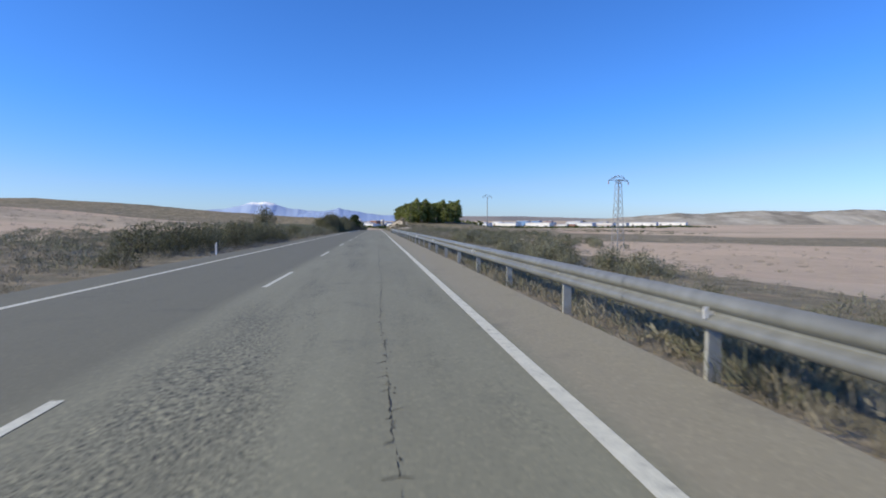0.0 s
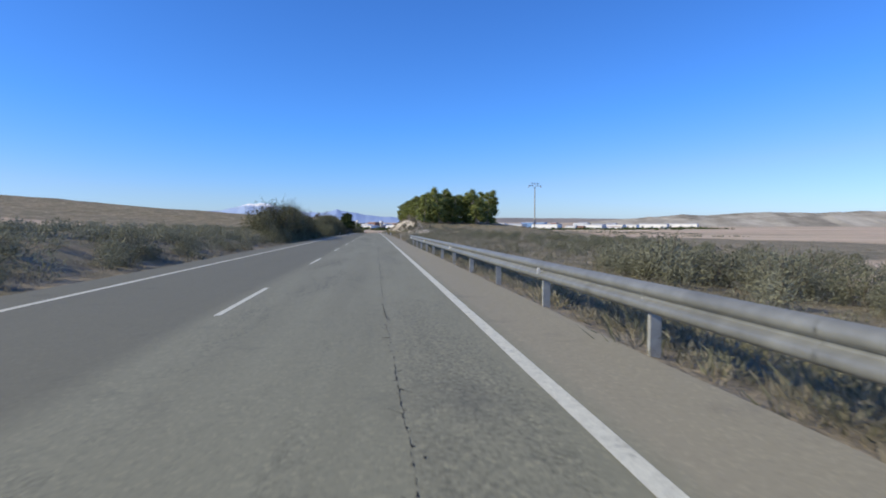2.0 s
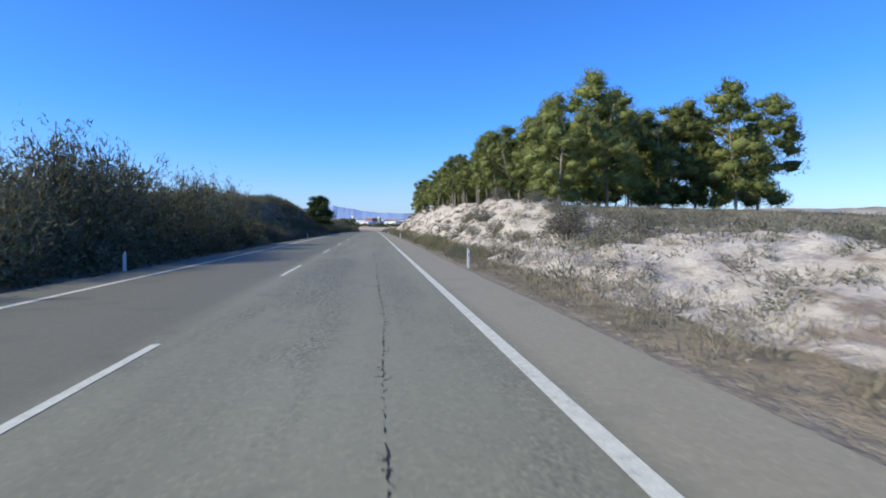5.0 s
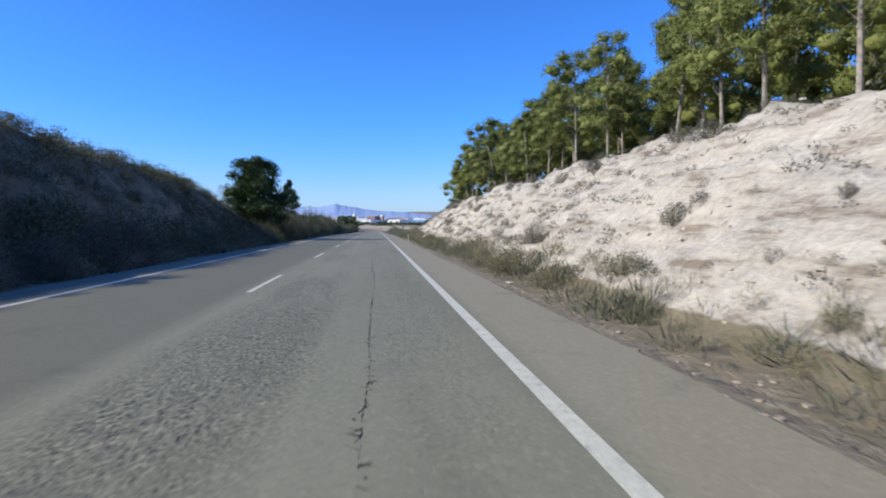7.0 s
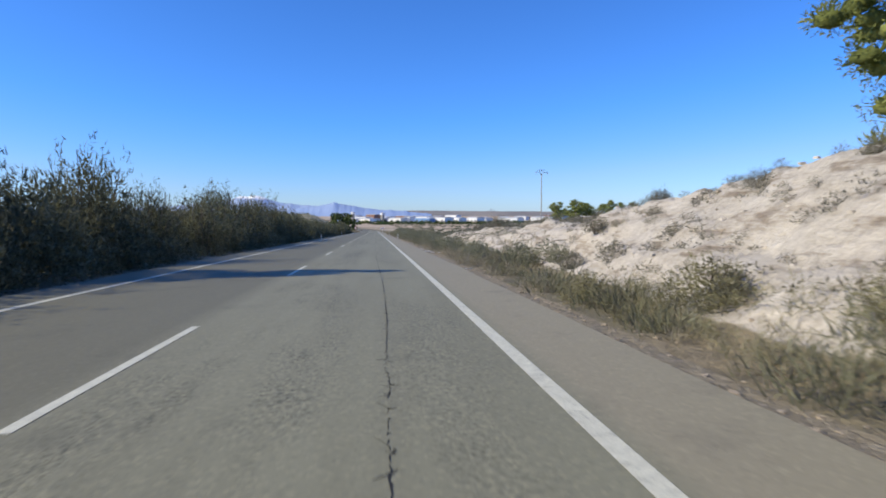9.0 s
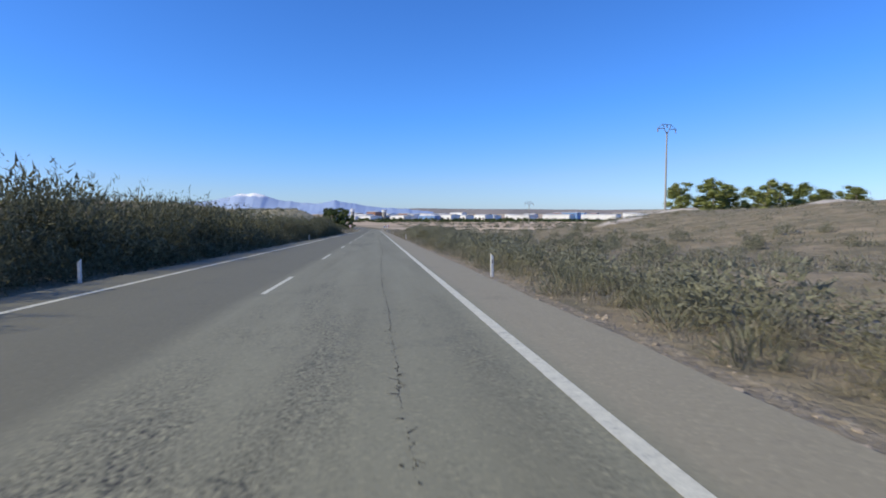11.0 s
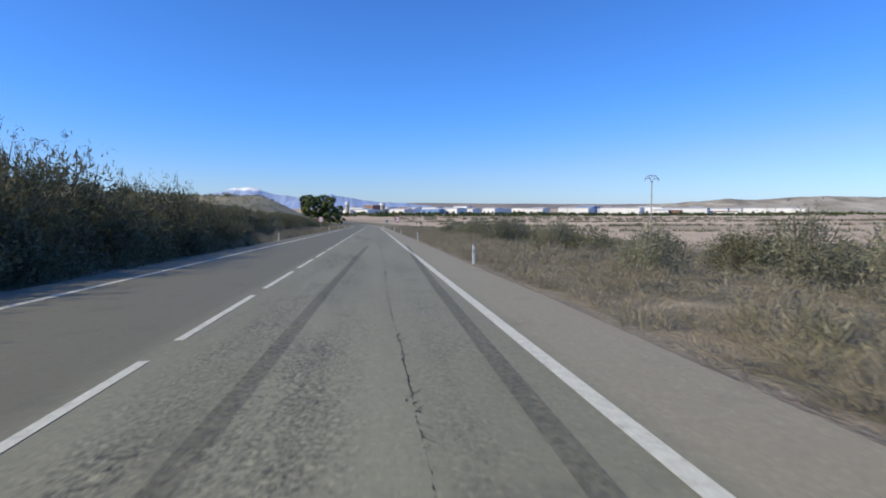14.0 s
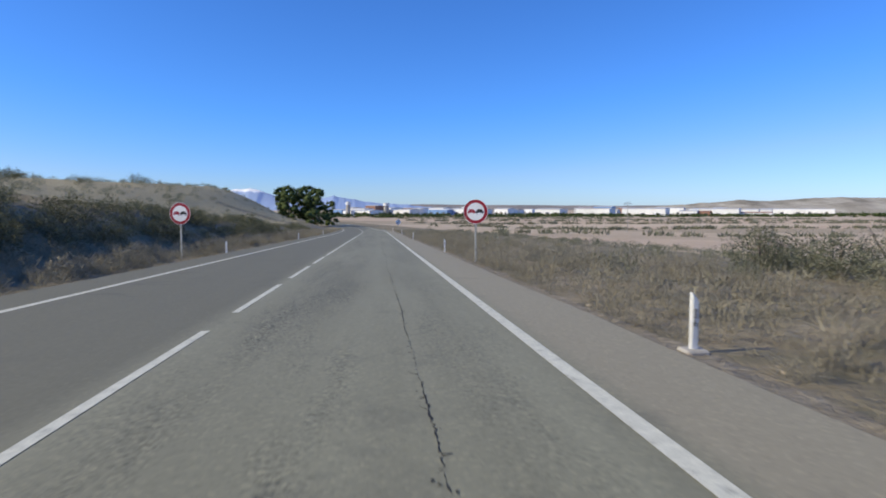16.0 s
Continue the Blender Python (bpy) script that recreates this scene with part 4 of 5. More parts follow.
    bush_stuff("bank_scrub", [(200, 296, -14.5, -9.6, 0.9, 0.6, 1.2, fr, 1.3), (200, 300, -15, -9.2, 0.6, 0.35, 0.8, tf, 1.4), (508, 640, -13.2, -10.2, 0.45, 0.4, 0.9, tf, 1.4)],
               BROOM, "dull dark scrub on the shaded bank")
    bush_stuff("hill_scrub", [(206, 290, -22, -13.5, 1.6, 0.5, 1.0, fr, 1.2), (510, 720, -34, -16, 5.0, 0.5, 1.1, fr, 1.4),
                              (510, 740, -90, -34, 3.0, 0.7, 1.7, fr, 1.4), (515, 720, -64, -30, 0.5, 0.6, 1.2, tf, 1.5), (78, 152, -22, -8.0, 0.22, 0.5, 1.0, tf, 1.35), (66, 120, -13, -8.2, 1.6, 0.6, 1.1, fr, 1.4)], OLIVE, "dull grey-olive scrub on the slopes")
    for x, y, h in ((-7.9, 255.5, 0.8), (-8.0, 259.5, 0.95), (-8.0, 263.0, 0.7), (-8.1, 271.0, 0.8), (-8.0, 276.0, 0.7)):
        bush(random.choice(r), STRAW, x, y, h, h * 1.7, "rounded straw-coloured bush on the verge", group="straw bushes")
    bush(r[1], THYME, -9.4, 287.5, 2.1, 2.5, "large pale grey-green bush beside a conifer")
    for x, y, h in ((-16.2, 232.0, 1.5), (-16.8, 246.0, 2.2), (-17.5, 249.5, 1.6), (-17.0, 268.0, 1.2)):
        bush(random.choice(fb), TWIG, x, y, h, h * 0.9, "thin leafless grey shrub on top of the bank", group="bare shrubs")
    # driver's side
    bush_row(-2, 16, 7.0, 10.0, 2.6, 1.0, 1.6, b, OLIVE, "feathery olive bush behind the barrier", "bushes behind the barrier", 1.1)
    bush_row(30, 52, 11.0, 15.0, 2.2, 1.6, 2.3, b + r, OLIVE, "olive bush below the barrier", "bushes behind the barrier", 1.2)
    bush_row(80, 104, 13.6, 19.0, 1.3, 1.7, 2.5, b + r, OLIVE, "olive bush below the barrier", "bushes behind the barrier", 1.25)
    bush(r[2], OLIVE, 40.0, 105.0, 2.2, 3.0, "lone rounded olive bush in the ploughed field")
    bush_row(198, 322, 3.9, 4.9, 3.0, 0.6, 1.05, r + b, BROWN, "low olive bush at the foot of the cutting", "verge bushes", 1.5)
    bush_row(190, 206, 5.0, 9.5, 1.6, 0.9, 1.4, r, THYME, "large grey bush on the edge of the cutting", "rock bushes", 1.25)
    bush_row(206, 216, 6.0, 10.5, 2.2, 0.9, 1.5, r, THYME, "large grey bush on the edge of the cutting", "rock bushes", 1.2)
    bush_row(210, 330, 5.2, 9.6, 3.4, 0.45, 0.95, r, THYME, "grey thorny bush on the pale rock", "rock bushes", 1.15)
    bush_row(328, 372, 9.4, 12.5, 2.2, 0.8, 1.3, r, THYME, "grey bush on the edge of the cutting", "rock bushes", 1.25)
    bush_row(424, 474, 5.3, 8.6, 1.6, 1.5, 2.1, nb, OLIVE, "tall olive broom beside the shoulder", "verge broom", 1.3)
    bush_row(480, 560, 9.0, 15.0, 4.0, 1.1, 1.9, b + r, BROOM, "dark green bush in dry grass", "field-edge bushes", 1.4)
    for x, y, h in ((7.2, 487.5, 1.7), (7.9, 489.5, 1.6), (9.2, 484.5, 2.1), (10.6, 483.0, 2.3), (8.4, 500.5, 1.8), (9.4, 503.0, 2.0), (8.4, 513.5, 2.3), (9.8, 515.5, 2.5), (10.8, 518.0, 2.3)):
        bush(random.choice(nb), OLIVE, x, y, h, h * 1.2, "tall olive-green broom beside the shoulder", group="verge broom")
    bush_row(529, 548, 8.5, 12.5, 1.3, 1.6, 2.3, nb, OLIVE, "tall olive broom in dry grass", "field-edge bushes", 1.2)
    bush_stuff("verge_shrubs", [(-8, 116, 4.0, 8.5, 0.8, 0.35, 0.7, tf, 1.3), (28, 54, 10, 16, 1.6, 1.1, 1.8, fb, 1.2), (76, 106, 12.5, 21, 1.0, 1.2, 2.0, fb, 1.2),
                                (114, 205, 4.5, 18, 0.9, 0.4, 0.8, tf, 1.4), (330, 380, 4.0, 6.0, 0.5, 0.4, 0.8, tf, 1.3), (380, 430, 4.3, 8.0, 0.8, 0.4, 0.8, tf, 1.3), (328, 420, 4.4, 6.2, 1.3, 0.9, 1.5, fr + fb, 1.35),
                                (380, 440, 5, 18, 0.8, 0.45, 0.85, tf, 1.3), (430, 478, 5.2, 14.0, 1.0, 0.6, 1.1, tf, 1.2), (422, 474, 5.0, 8.6, 1.7, 0.9, 1.4, b, 1.2), (428, 480, 8.6, 14, 1.6, 1.0, 1.6, fb, 1.2)], OLIVE, "olive-grey shrubs beside the shoulder")
    bush_stuff("dry_shrubs", [(112, 205, 4.3, 10, 0.8, 0.3, 0.65, st, 1.3), (330, 376, 4.2, 6.0, 0.7, 0.35, 0.7, st, 1.3), (376, 480, 4.0, 10, 0.7, 0.35, 0.7, st, 1.3),
                              (462, 560, 4.3, 10, 0.8, 0.4, 0.85, st, 1.2), (560, 640, 4.3, 10, 0.9, 0.4, 0.7, st, 1.2)], GREY, "dense dry grey-brown shrubs beside the shoulder")
    bush_stuff("brown_shrubs", [(196, 322, 3.8, 5.0, 0.5, 0.35, 0.7, st, 1.3), (316, 336, 3.8, 5.0, 0.7, 0.3, 0.5, st, 1.3), (336, 480, 3.9, 5.4, 0.8, 0.35, 0.75, st, 1.3), (-8, 114, 3.3, 4.8, 0.5, 0.4, 0.7, st, 1.2)], BROWN,
               "brown-olive shrubs along the pavement's edge")
    bush_stuff("straw_shrubs", [(-8, 114, 3.15, 4.0, 1.2, 0.3, 0.5, st, 1.2), (308, 345, 3.5, 4.6, 0.5, 0.3, 0.55, st, 1.2), (112, 205, 3.1, 4.4, 0.8, 0.2, 0.38, st, 1.4), (330, 420, 3.2, 4.4, 0.8, 0.2, 0.40, st, 1.4),
                                (470, 600, 3.2, 4.6, 0.36, 0.3, 0.65, st, 1.3), (420, 470, 3.1, 4.4, 0.6, 0.26, 0.5, st, 1.3), (472, 600, 4.3, 8.5, 0.36, 0.5, 0.95, st, 1.3), (480, 640, 8, 14, 0.9, 0.4, 0.8, st, 1.3), (506, 640, -10.2, -7.8, 0.28, 0.5, 0.95, st, 1.3)], STRAW,
               "straw-coloured dry shrubs at the roadside")
    bush_stuff("field_shrubs", [(98, 172, 15, 46, 0.55, 1.0, 1.9, fb + fr, 1.4), (395, 470, 9, 30, 2.0, 0.7, 1.3, fb + fr, 1.2), (398, 440, 7.5, 16, 4.0, 1.0, 1.5, fb, 1.2),
                                (476, 560, 8, 20, 1.4, 0.7, 1.4, fb + fr, 1.4), (560, 660, 8, 24, 3.0, 0.5, 1.0, fr, 1.4)], OLIVE, "scattered olive-green shrubs in dry land")
    bush_stuff("hummock_scrub", [(84, 205, 4.6, 20, 0.2, 0.3, 0.65, tf, 1.3), (12, 84, -15, -8.0, 0.6, 0.35, 0.8, tf, 1.3),
                                 (206, 332, 4.9, 10.2, 0.2, 0.18, 0.46, tf, 1.3), (332, 384, 6.4, 9.4, 0.8, 0.16, 0.4, tf, 1.3), (332, 400, 9.4, 14, 0.4, 0.3, 0.7, tf, 1.4), (210, 332, 5.0, 10.0, 2.2, 0.35, 0.8, fr, 1.2)], THYME, "dull grey hummocks of scrub on the slopes")
    # feathery brooms at the foot of the shaded banks, dark scrub against the sky
    # sunlight painted in: the paler thyme leaves make these shaded brooms look lit
    bush_row(224, 262, -8.7, -8.1, 3.0, 1.6, 2.3, nb, THYME, "feathery broom at the foot of the bank, leaves paled to look sunlit", "bank broom", 1.1)
    bush_row(545, 558, 9.0, 12.0, 3.0, 1.8, 2.4, nb, OLIVE, "tall olive broom in dry grass", "field-edge bushes", 1.2)
    bush_stuff("bank_broom", [(514, 572, -11.8, -9.8, 3.2, 1.1, 1.8, fb, 1.3), (548, 690, -62, -40, 7.0, 1.3, 2.4, fb, 1.1)], BROOM, "dark broom on the dry hillside")
    bush_stuff("dry_bank_shrubs", [(518, 600, -9.4, -8.2, 2.6, 0.7, 1.2, fb, 1.4), (248, 280, -8.3, -7.8, 2.4, 0.6, 1.0, st, 1.5)], STRAW, "straw-coloured dry shrubs at the foot of the bank")


build_bushes()


def scatter(name, material, spots, heights, widths, count, label, category, leaf=0.16, thick=0.028, up=0.9):
    """Many low plants as one sheet of growth."""
    n = len(spots)
    x, y = spots[:, 0], spots[:, 1]
    z = land(x, y)[0] - 0.02
    a = RNG.uniform(0, 2 * math.pi, (n, count))
    r = RNG.uniform(0, 1, (n, count)) ** 0.6
    hh = np.asarray(heights)[:, None]
    ww = np.asarray(widths)[:, None]
    lift = RNG.uniform(0, 1, (n, count)) * np.sqrt(np.maximum(0, 1 - r ** 2)) * 0.75
    p = np.stack([x[:, None] + ww * r * np.cos(a), y[:, None] + ww * r * np.sin(a), z[:, None] + hh * lift], -1).reshape(-1, 3)
    d = np.stack([r * np.cos(a) * 0.7, r * np.sin(a) * 0.7, np.full((n, count), up)], -1).reshape(-1, 3)
    d = unit(d + RNG.normal(size=d.shape) * 0.35)
    ln = (hh * RNG.uniform(0.3, 0.75, (n, count))).ravel() * (leaf / 0.16)
    v, f = blades(p, d, ln, thick * RNG.uniform(0.7, 1.4, n * count) * np.repeat(np.asarray(heights) / 0.4, count) ** 0.5)
    ob = put(name, np_mesh(name, v, f), material)
    tagged(ob, label, category, kind="stuff")
    return ob


def spots_in(n, x0, x1, y0, y1, near=0.0):
    k = RNG.uniform(0, 1, n)
    if near:
        k = k ** near
    x = x0 + (x1 - x0) * k
    return np.stack([x, RNG.uniform(y0, y1, n)], -1)


def build_scrub():
    def make(name, material, spots, h0, h1, wide, count, label, category, **kw):
        h = RNG.uniform(h0, h1, len(spots))
        scatter(name, material, spots, h, h * wide * RNG.uniform(0.8, 1.3, len(spots)), count, label, category, **kw)

    right = np.concatenate([spots_in(1500, 3.3, 20, -8, 120, 1.5), spots_in(2600, 4.2, 42, 112, 208, 1.4), spots_in(90, 4.6, 9, 332, 376), spots_in(260, 9.4, 30, 332, 376, 1.4), spots_in(1600, 4.6, 45, 376, 480, 1.5),
                            spots_in(1100, 5.0, 30, 480, 660, 1.5)])
    make("grey_scrub", GREY, right, 0.22, 0.55, 0.95, 38, "low grey thyme scrub on dry ground", "scrub", leaf=0.085, thick=0.030, up=0.6)
    make("rock_tufts", THYME, np.concatenate([spots_in(800, 4.8, 10.5, 203, 338, 1.0), spots_in(120, 5.8, 9.6, 338, 380, 1.0)]), 0.12, 0.30, 0.9, 40,
         "small dull tufts rooted in the pale rock", "scrub", leaf=0.10, thick=0.03, up=0.5)
    olive = np.concatenate([spots_in(260, 4.0, 24, -8, 120, 1.1), spots_in(500, 4.4, 42, 112, 208, 1.2), spots_in(700, 5.0, 45, 332, 480, 1.3), spots_in(400, 6.0, 30, 480, 660)])
    make("olive_scrub", OLIVE, olive, 0.25, 0.75, 1.0, 66, "low olive-green scrub on dry ground", "scrub", leaf=0.085, thick=0.030, up=0.6)
    straw = np.concatenate([spots_in(500, 3.0, 6.0, -8, 118), spots_in(500, 2.85, 3.9, -8, 122), spots_in(600, 3.5, 5.4, 115, 205), spots_in(260, 3.4, 4.9, 205, 340), spots_in(500, 3.4, 5.5, 330, 460),
                            spots_in(1500, 3.3, 11, 460, 660, 1.6), spots_in(900, -9.5, -7.6, 0, 520), spots_in(1000, -10.5, -7.6, 505, 680)])
    make("dry_grass", STRAW, straw, 0.18, 0.55, 0.55, 38, "tufts of straw-coloured dry grass", "grass", leaf=0.12, thick=0.014, up=1.2)
    green = np.concatenate([spots_in(260, 3.0, 5.0, -8, 125), spots_in(260, 3.5, 4.8, 195, 335), spots_in(160, 3.5, 5.5, 335, 470)])
    make("verge_weeds", OLIVE, green, 0.25, 0.60, 0.8, 90, "green-brown weeds along the shoulder", "weeds", thick=0.016)
    left = np.concatenate([spots_in(900, -34, -9, -5, 120, 0.7), spots_in(420, -18, -9.5, 185, 310, 0.8), spots_in(300, -60, -14.0, 500, 700, 0.8)])
    make("hillside_scrub", OLIVE, left, 0.25, 0.65, 1.05, 60, "low dull scrub on the slope", "scrub", leaf=0.10, thick=0.034, up=0.6)
    field = np.concatenate([spots_in(900, -110, -16, -10, 200, 1.0), spots_in(900, -26, -9, -5, 84, 1.0), spots_in(500, 28, 110, -10, 140)])
    make("field_stubble", GREY, field, 0.15, 0.40, 1.3, 40, "sparse grey tufts on ploughed ground", "scrub")


build_scrub()


# ---- distance: town, hills, mountains ----
def hall(x, y, w, d, h, wall=None, roof=None, openings=3, label="low white industrial hall in the valley"):
    """A low industrial hall: walls, shallow roof, doors."""
    wall, roof = wall or HALL, roof or HALL_ROOF
    z = float(land(np.array([x]), np.array([y]))[0][0]) - 0.3
    ob = new("industrial_hall")
    bm = bmesh.new()
    add_box(bm, 0, 0, h / 2, w, d, h)
    part("wall", bm, wall, ob)
    bm = bmesh.new()
    v = [bm.verts.new(c) for c in ((-w / 2 - 0.3, -d / 2 - 0.3, h), (w / 2 + 0.3, -d / 2 - 0.3, h), (w / 2 + 0.3, d / 2 + 0.3, h), (-w / 2 - 0.3, d / 2 + 0.3, h),
                                   (-w / 2 - 0.3, 0, h + 1.3), (w / 2 + 0.3, 0, h + 1.3))]
    for f in ((0, 1, 5, 4), (2, 3, 4, 5), (0, 4, 3), (1, 2, 5), (0, 3, 2, 1)):
        bm.faces.new([v[i] for i in f])
    part("roof", bm, roof, ob)
    for k in range(openings):
        bm = bmesh.new()
        add_box(bm, -w / 2 + w * (k + 0.5) / openings, -d / 2 - 0.05, 2.0, min(5.0, w / openings * 0.4), 0.12, 4.0)
        part("door", bm, DARK, ob)
    tagged(ob, label, "industrial hall", "halls of the town")
    ob.matrix_world = pose(x, y, z, 0, 0, -38)


def build_town():
    rs = random.Random(3)
    # sideways place, width, height, depth along the road
    for x, w, h, y in ((-18, 46, 6, 1350), (38, 38, 7, 1355), (24, 12, 9, 1380), (66, 14, 9, 1400), (88, 22, 9, 1340), (114, 32, 8, 1330), (150, 24, 7, 1390), (176, 20, 8, 1340),
                       (204, 26, 7, 1420), (240, 36, 8, 1340), (300, 46, 10, 1330), (372, 58, 10, 1330), (420, 22, 7, 1300), (462, 62, 10, 1310), (540, 58, 9, 1380), (600, 40, 8, 1420),
                       (700, 70, 9, 1500), (830, 80, 9, 1600)):
        hall(x, y, w, 30, h)
    for k in range(26):
        x = rs.uniform(-70, 620)
        hall(x, rs.uniform(1430, 1750), rs.uniform(14, 40), 22, rs.uniform(7, 13), rs.choice([HALL, HALL, HALL_ROOF, BRICK, BLUE]), openings=2,
             label="small building in the distant town")
    hall(85, 1325, 30, 18, 7, BLUE, HALL, 3, "blue and white hall in the valley")
    hall(430, 1295, 30, 20, 6, BRICK, BRICK, 3, "low brown-roofed hall in the valley")
    hall(496, 1290, 60, 20, 5, HALL, BRICK, 5, "white hall with a brown roof")
    for x, y, r, h, name, label in ((13.2, 1350, 4.4, 15, "silo", "pale grey silo tower among the halls"), (-37.5, 1340, 3.4, 17, "water_tower", "pale water tower with a wider top")):
        ob = new(name)
        z = land_z(x, y)
        bm = bmesh.new()
        add_rod(bm, (0, 0, -0.5), (0, 0, h * 0.8), r * 0.8, r * 0.8, 16)
        part("shaft", bm, CONCRETE, ob)
        bm = bmesh.new()
        add_rod(bm, (0, 0, h * 0.8), (0, 0, h), r, r, 16)
        part("head", bm, HALL, ob)
        bm = bmesh.new()
        add_rod(bm, (0, 0, h), (0, 0, h + 1.2), r, r * 0.5, 16)
        part("cap", bm, HALL_ROOF, ob)
        tagged(ob, label, name.replace("_", " "))
        ob.matrix_world = pose(x, y, z)
    # belts of trees between the halls
    n = 900
    sp = np.stack([RNG.uniform(-90, 700, n), RNG.uniform(1150, 1320, n)], -1)
    h = RNG.uniform(1.2, 3.2, n)
    scatter("tree_belt", DARK_PINE, sp, h, h * 1.4, 22, "dark belts of trees before the town", "trees", leaf=0.3, thick=0.45)
    n = 1100
    sp = np.stack([RNG.uniform(20, 420, n), 700 + 90 * np.round(RNG.uniform(0, 5, n)) + RNG.uniform(-6, 6, n)], -1)
    h = RNG.uniform(0.5, 1.6, n)
    scatter("field_hedge", OLIVE, sp, h, h * 1.6, 26, "dull hedges along the fields", "hedge", leaf=0.3, thick=0.25)


build_town()


def ridge(name, material, y, xs, tops, depth, label, seed, base=-40.0):
    """A range of hills or mountains: a ridge line with spurs and gullies running down to the plain."""
    n, m = 240, 14
    gx = np.linspace(xs[0], xs[-1], n)
    top = np.interp(gx, xs, tops)
    amp = (max(tops) - base) * 0.02
    top = top + amp * rough_noise(gx / (xs[-1] - xs[0]) * 34, gx * 0, seed)
    v = []
    for j in range(m):
        k = j / (m - 1)
        prof = k ** 1.3
        gully = 1 - 0.06 * (1 - k) * k * 4 * (0.5 + 0.5 * rough_noise(gx / (xs[-1] - xs[0]) * 48, gx * 0 + k * 1.5, seed + 5))
        v.append(np.stack([gx, np.full(n, y - depth * (1 - k)), base + (top - base) * prof * gully], -1))
    v.append(np.stack([gx, np.full(n, y + depth * 0.5), np.full(n, base)], -1))
    v = np.concatenate(v)
    i = np.arange(n * (m + 1)).reshape(m + 1, n)
    f = np.stack([i[:-1, :-1], i[:-1, 1:], i[1:, 1:], i[1:, :-1]], -1).reshape(-1, 4)
    ob = put(name, np_mesh(name, v, f, True), material)
    tagged(ob, label, "mountain" if "mountain" in name else "hills", kind="structure")


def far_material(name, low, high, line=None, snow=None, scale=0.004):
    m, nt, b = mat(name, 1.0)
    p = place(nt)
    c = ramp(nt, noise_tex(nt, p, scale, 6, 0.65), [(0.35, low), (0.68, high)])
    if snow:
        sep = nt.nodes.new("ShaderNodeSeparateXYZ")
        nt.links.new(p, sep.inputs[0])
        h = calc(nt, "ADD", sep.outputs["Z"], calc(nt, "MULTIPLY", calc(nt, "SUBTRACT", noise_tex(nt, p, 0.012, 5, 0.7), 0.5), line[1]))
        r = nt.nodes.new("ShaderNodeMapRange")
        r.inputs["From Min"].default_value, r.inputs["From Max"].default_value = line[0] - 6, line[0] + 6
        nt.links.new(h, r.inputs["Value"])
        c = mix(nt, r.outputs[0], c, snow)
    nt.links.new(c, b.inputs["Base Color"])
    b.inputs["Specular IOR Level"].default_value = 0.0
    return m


# aerial haze is painted into both mountains as a pale blue base colour
MOUNTAIN = far_material("hazed_mountain", (0.28, 0.37, 0.57), (0.30, 0.39, 0.59))
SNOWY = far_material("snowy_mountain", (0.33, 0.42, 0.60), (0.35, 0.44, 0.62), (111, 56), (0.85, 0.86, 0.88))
PLATEAU = far_material("far_plateau", (0.21, 0.20, 0.20), (0.30, 0.27, 0.25), scale=0.003)
CHALK = far_material("chalk_hills", (0.22, 0.20, 0.165), (0.50, 0.46, 0.39), scale=0.008)
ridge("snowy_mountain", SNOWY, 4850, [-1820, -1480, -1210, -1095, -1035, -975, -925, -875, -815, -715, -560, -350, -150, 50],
      [35, 57, 76, 97, 119, 130, 132, 135, 121, 90, 68, 52, 26, 0], 320, "distant mountain with a snowy top, haze painted in as pale blue", 3)
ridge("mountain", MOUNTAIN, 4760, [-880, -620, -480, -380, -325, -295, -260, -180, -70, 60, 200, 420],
      [14, 34, 48, 66, 76, 86, 74, 62, 44, 30, 22, 0], 260, "distant mountain with one peak, haze painted in as pale blue", 8)
ridge("plateau_hills", PLATEAU, 4900, [-2600, -1500, -600, 0, 500, 1100, 1800, 2600, 3400], [20, 22, 20, 26, 24, 20, 16, 20, 10], 400, "long flat brown plateau on the horizon", 12)
ridge("chalk_hills", CHALK, 2950, [1050, 1250, 1420, 1560, 1700, 1850, 2050, 2300, 2600, 3000], [-8, 8, 18, 30, 26, 36, 44, 40, 50, 40], 420, "pale chalky hills beyond the valley", 15)
ridge("near_chalk_hills", CHALK, 1750, [640, 760, 900, 1050, 1250, 1500, 1800], [-12, -7, -1, 5, 11, 18, 24], 220, "low pale chalk slopes with dull scrub", 19)


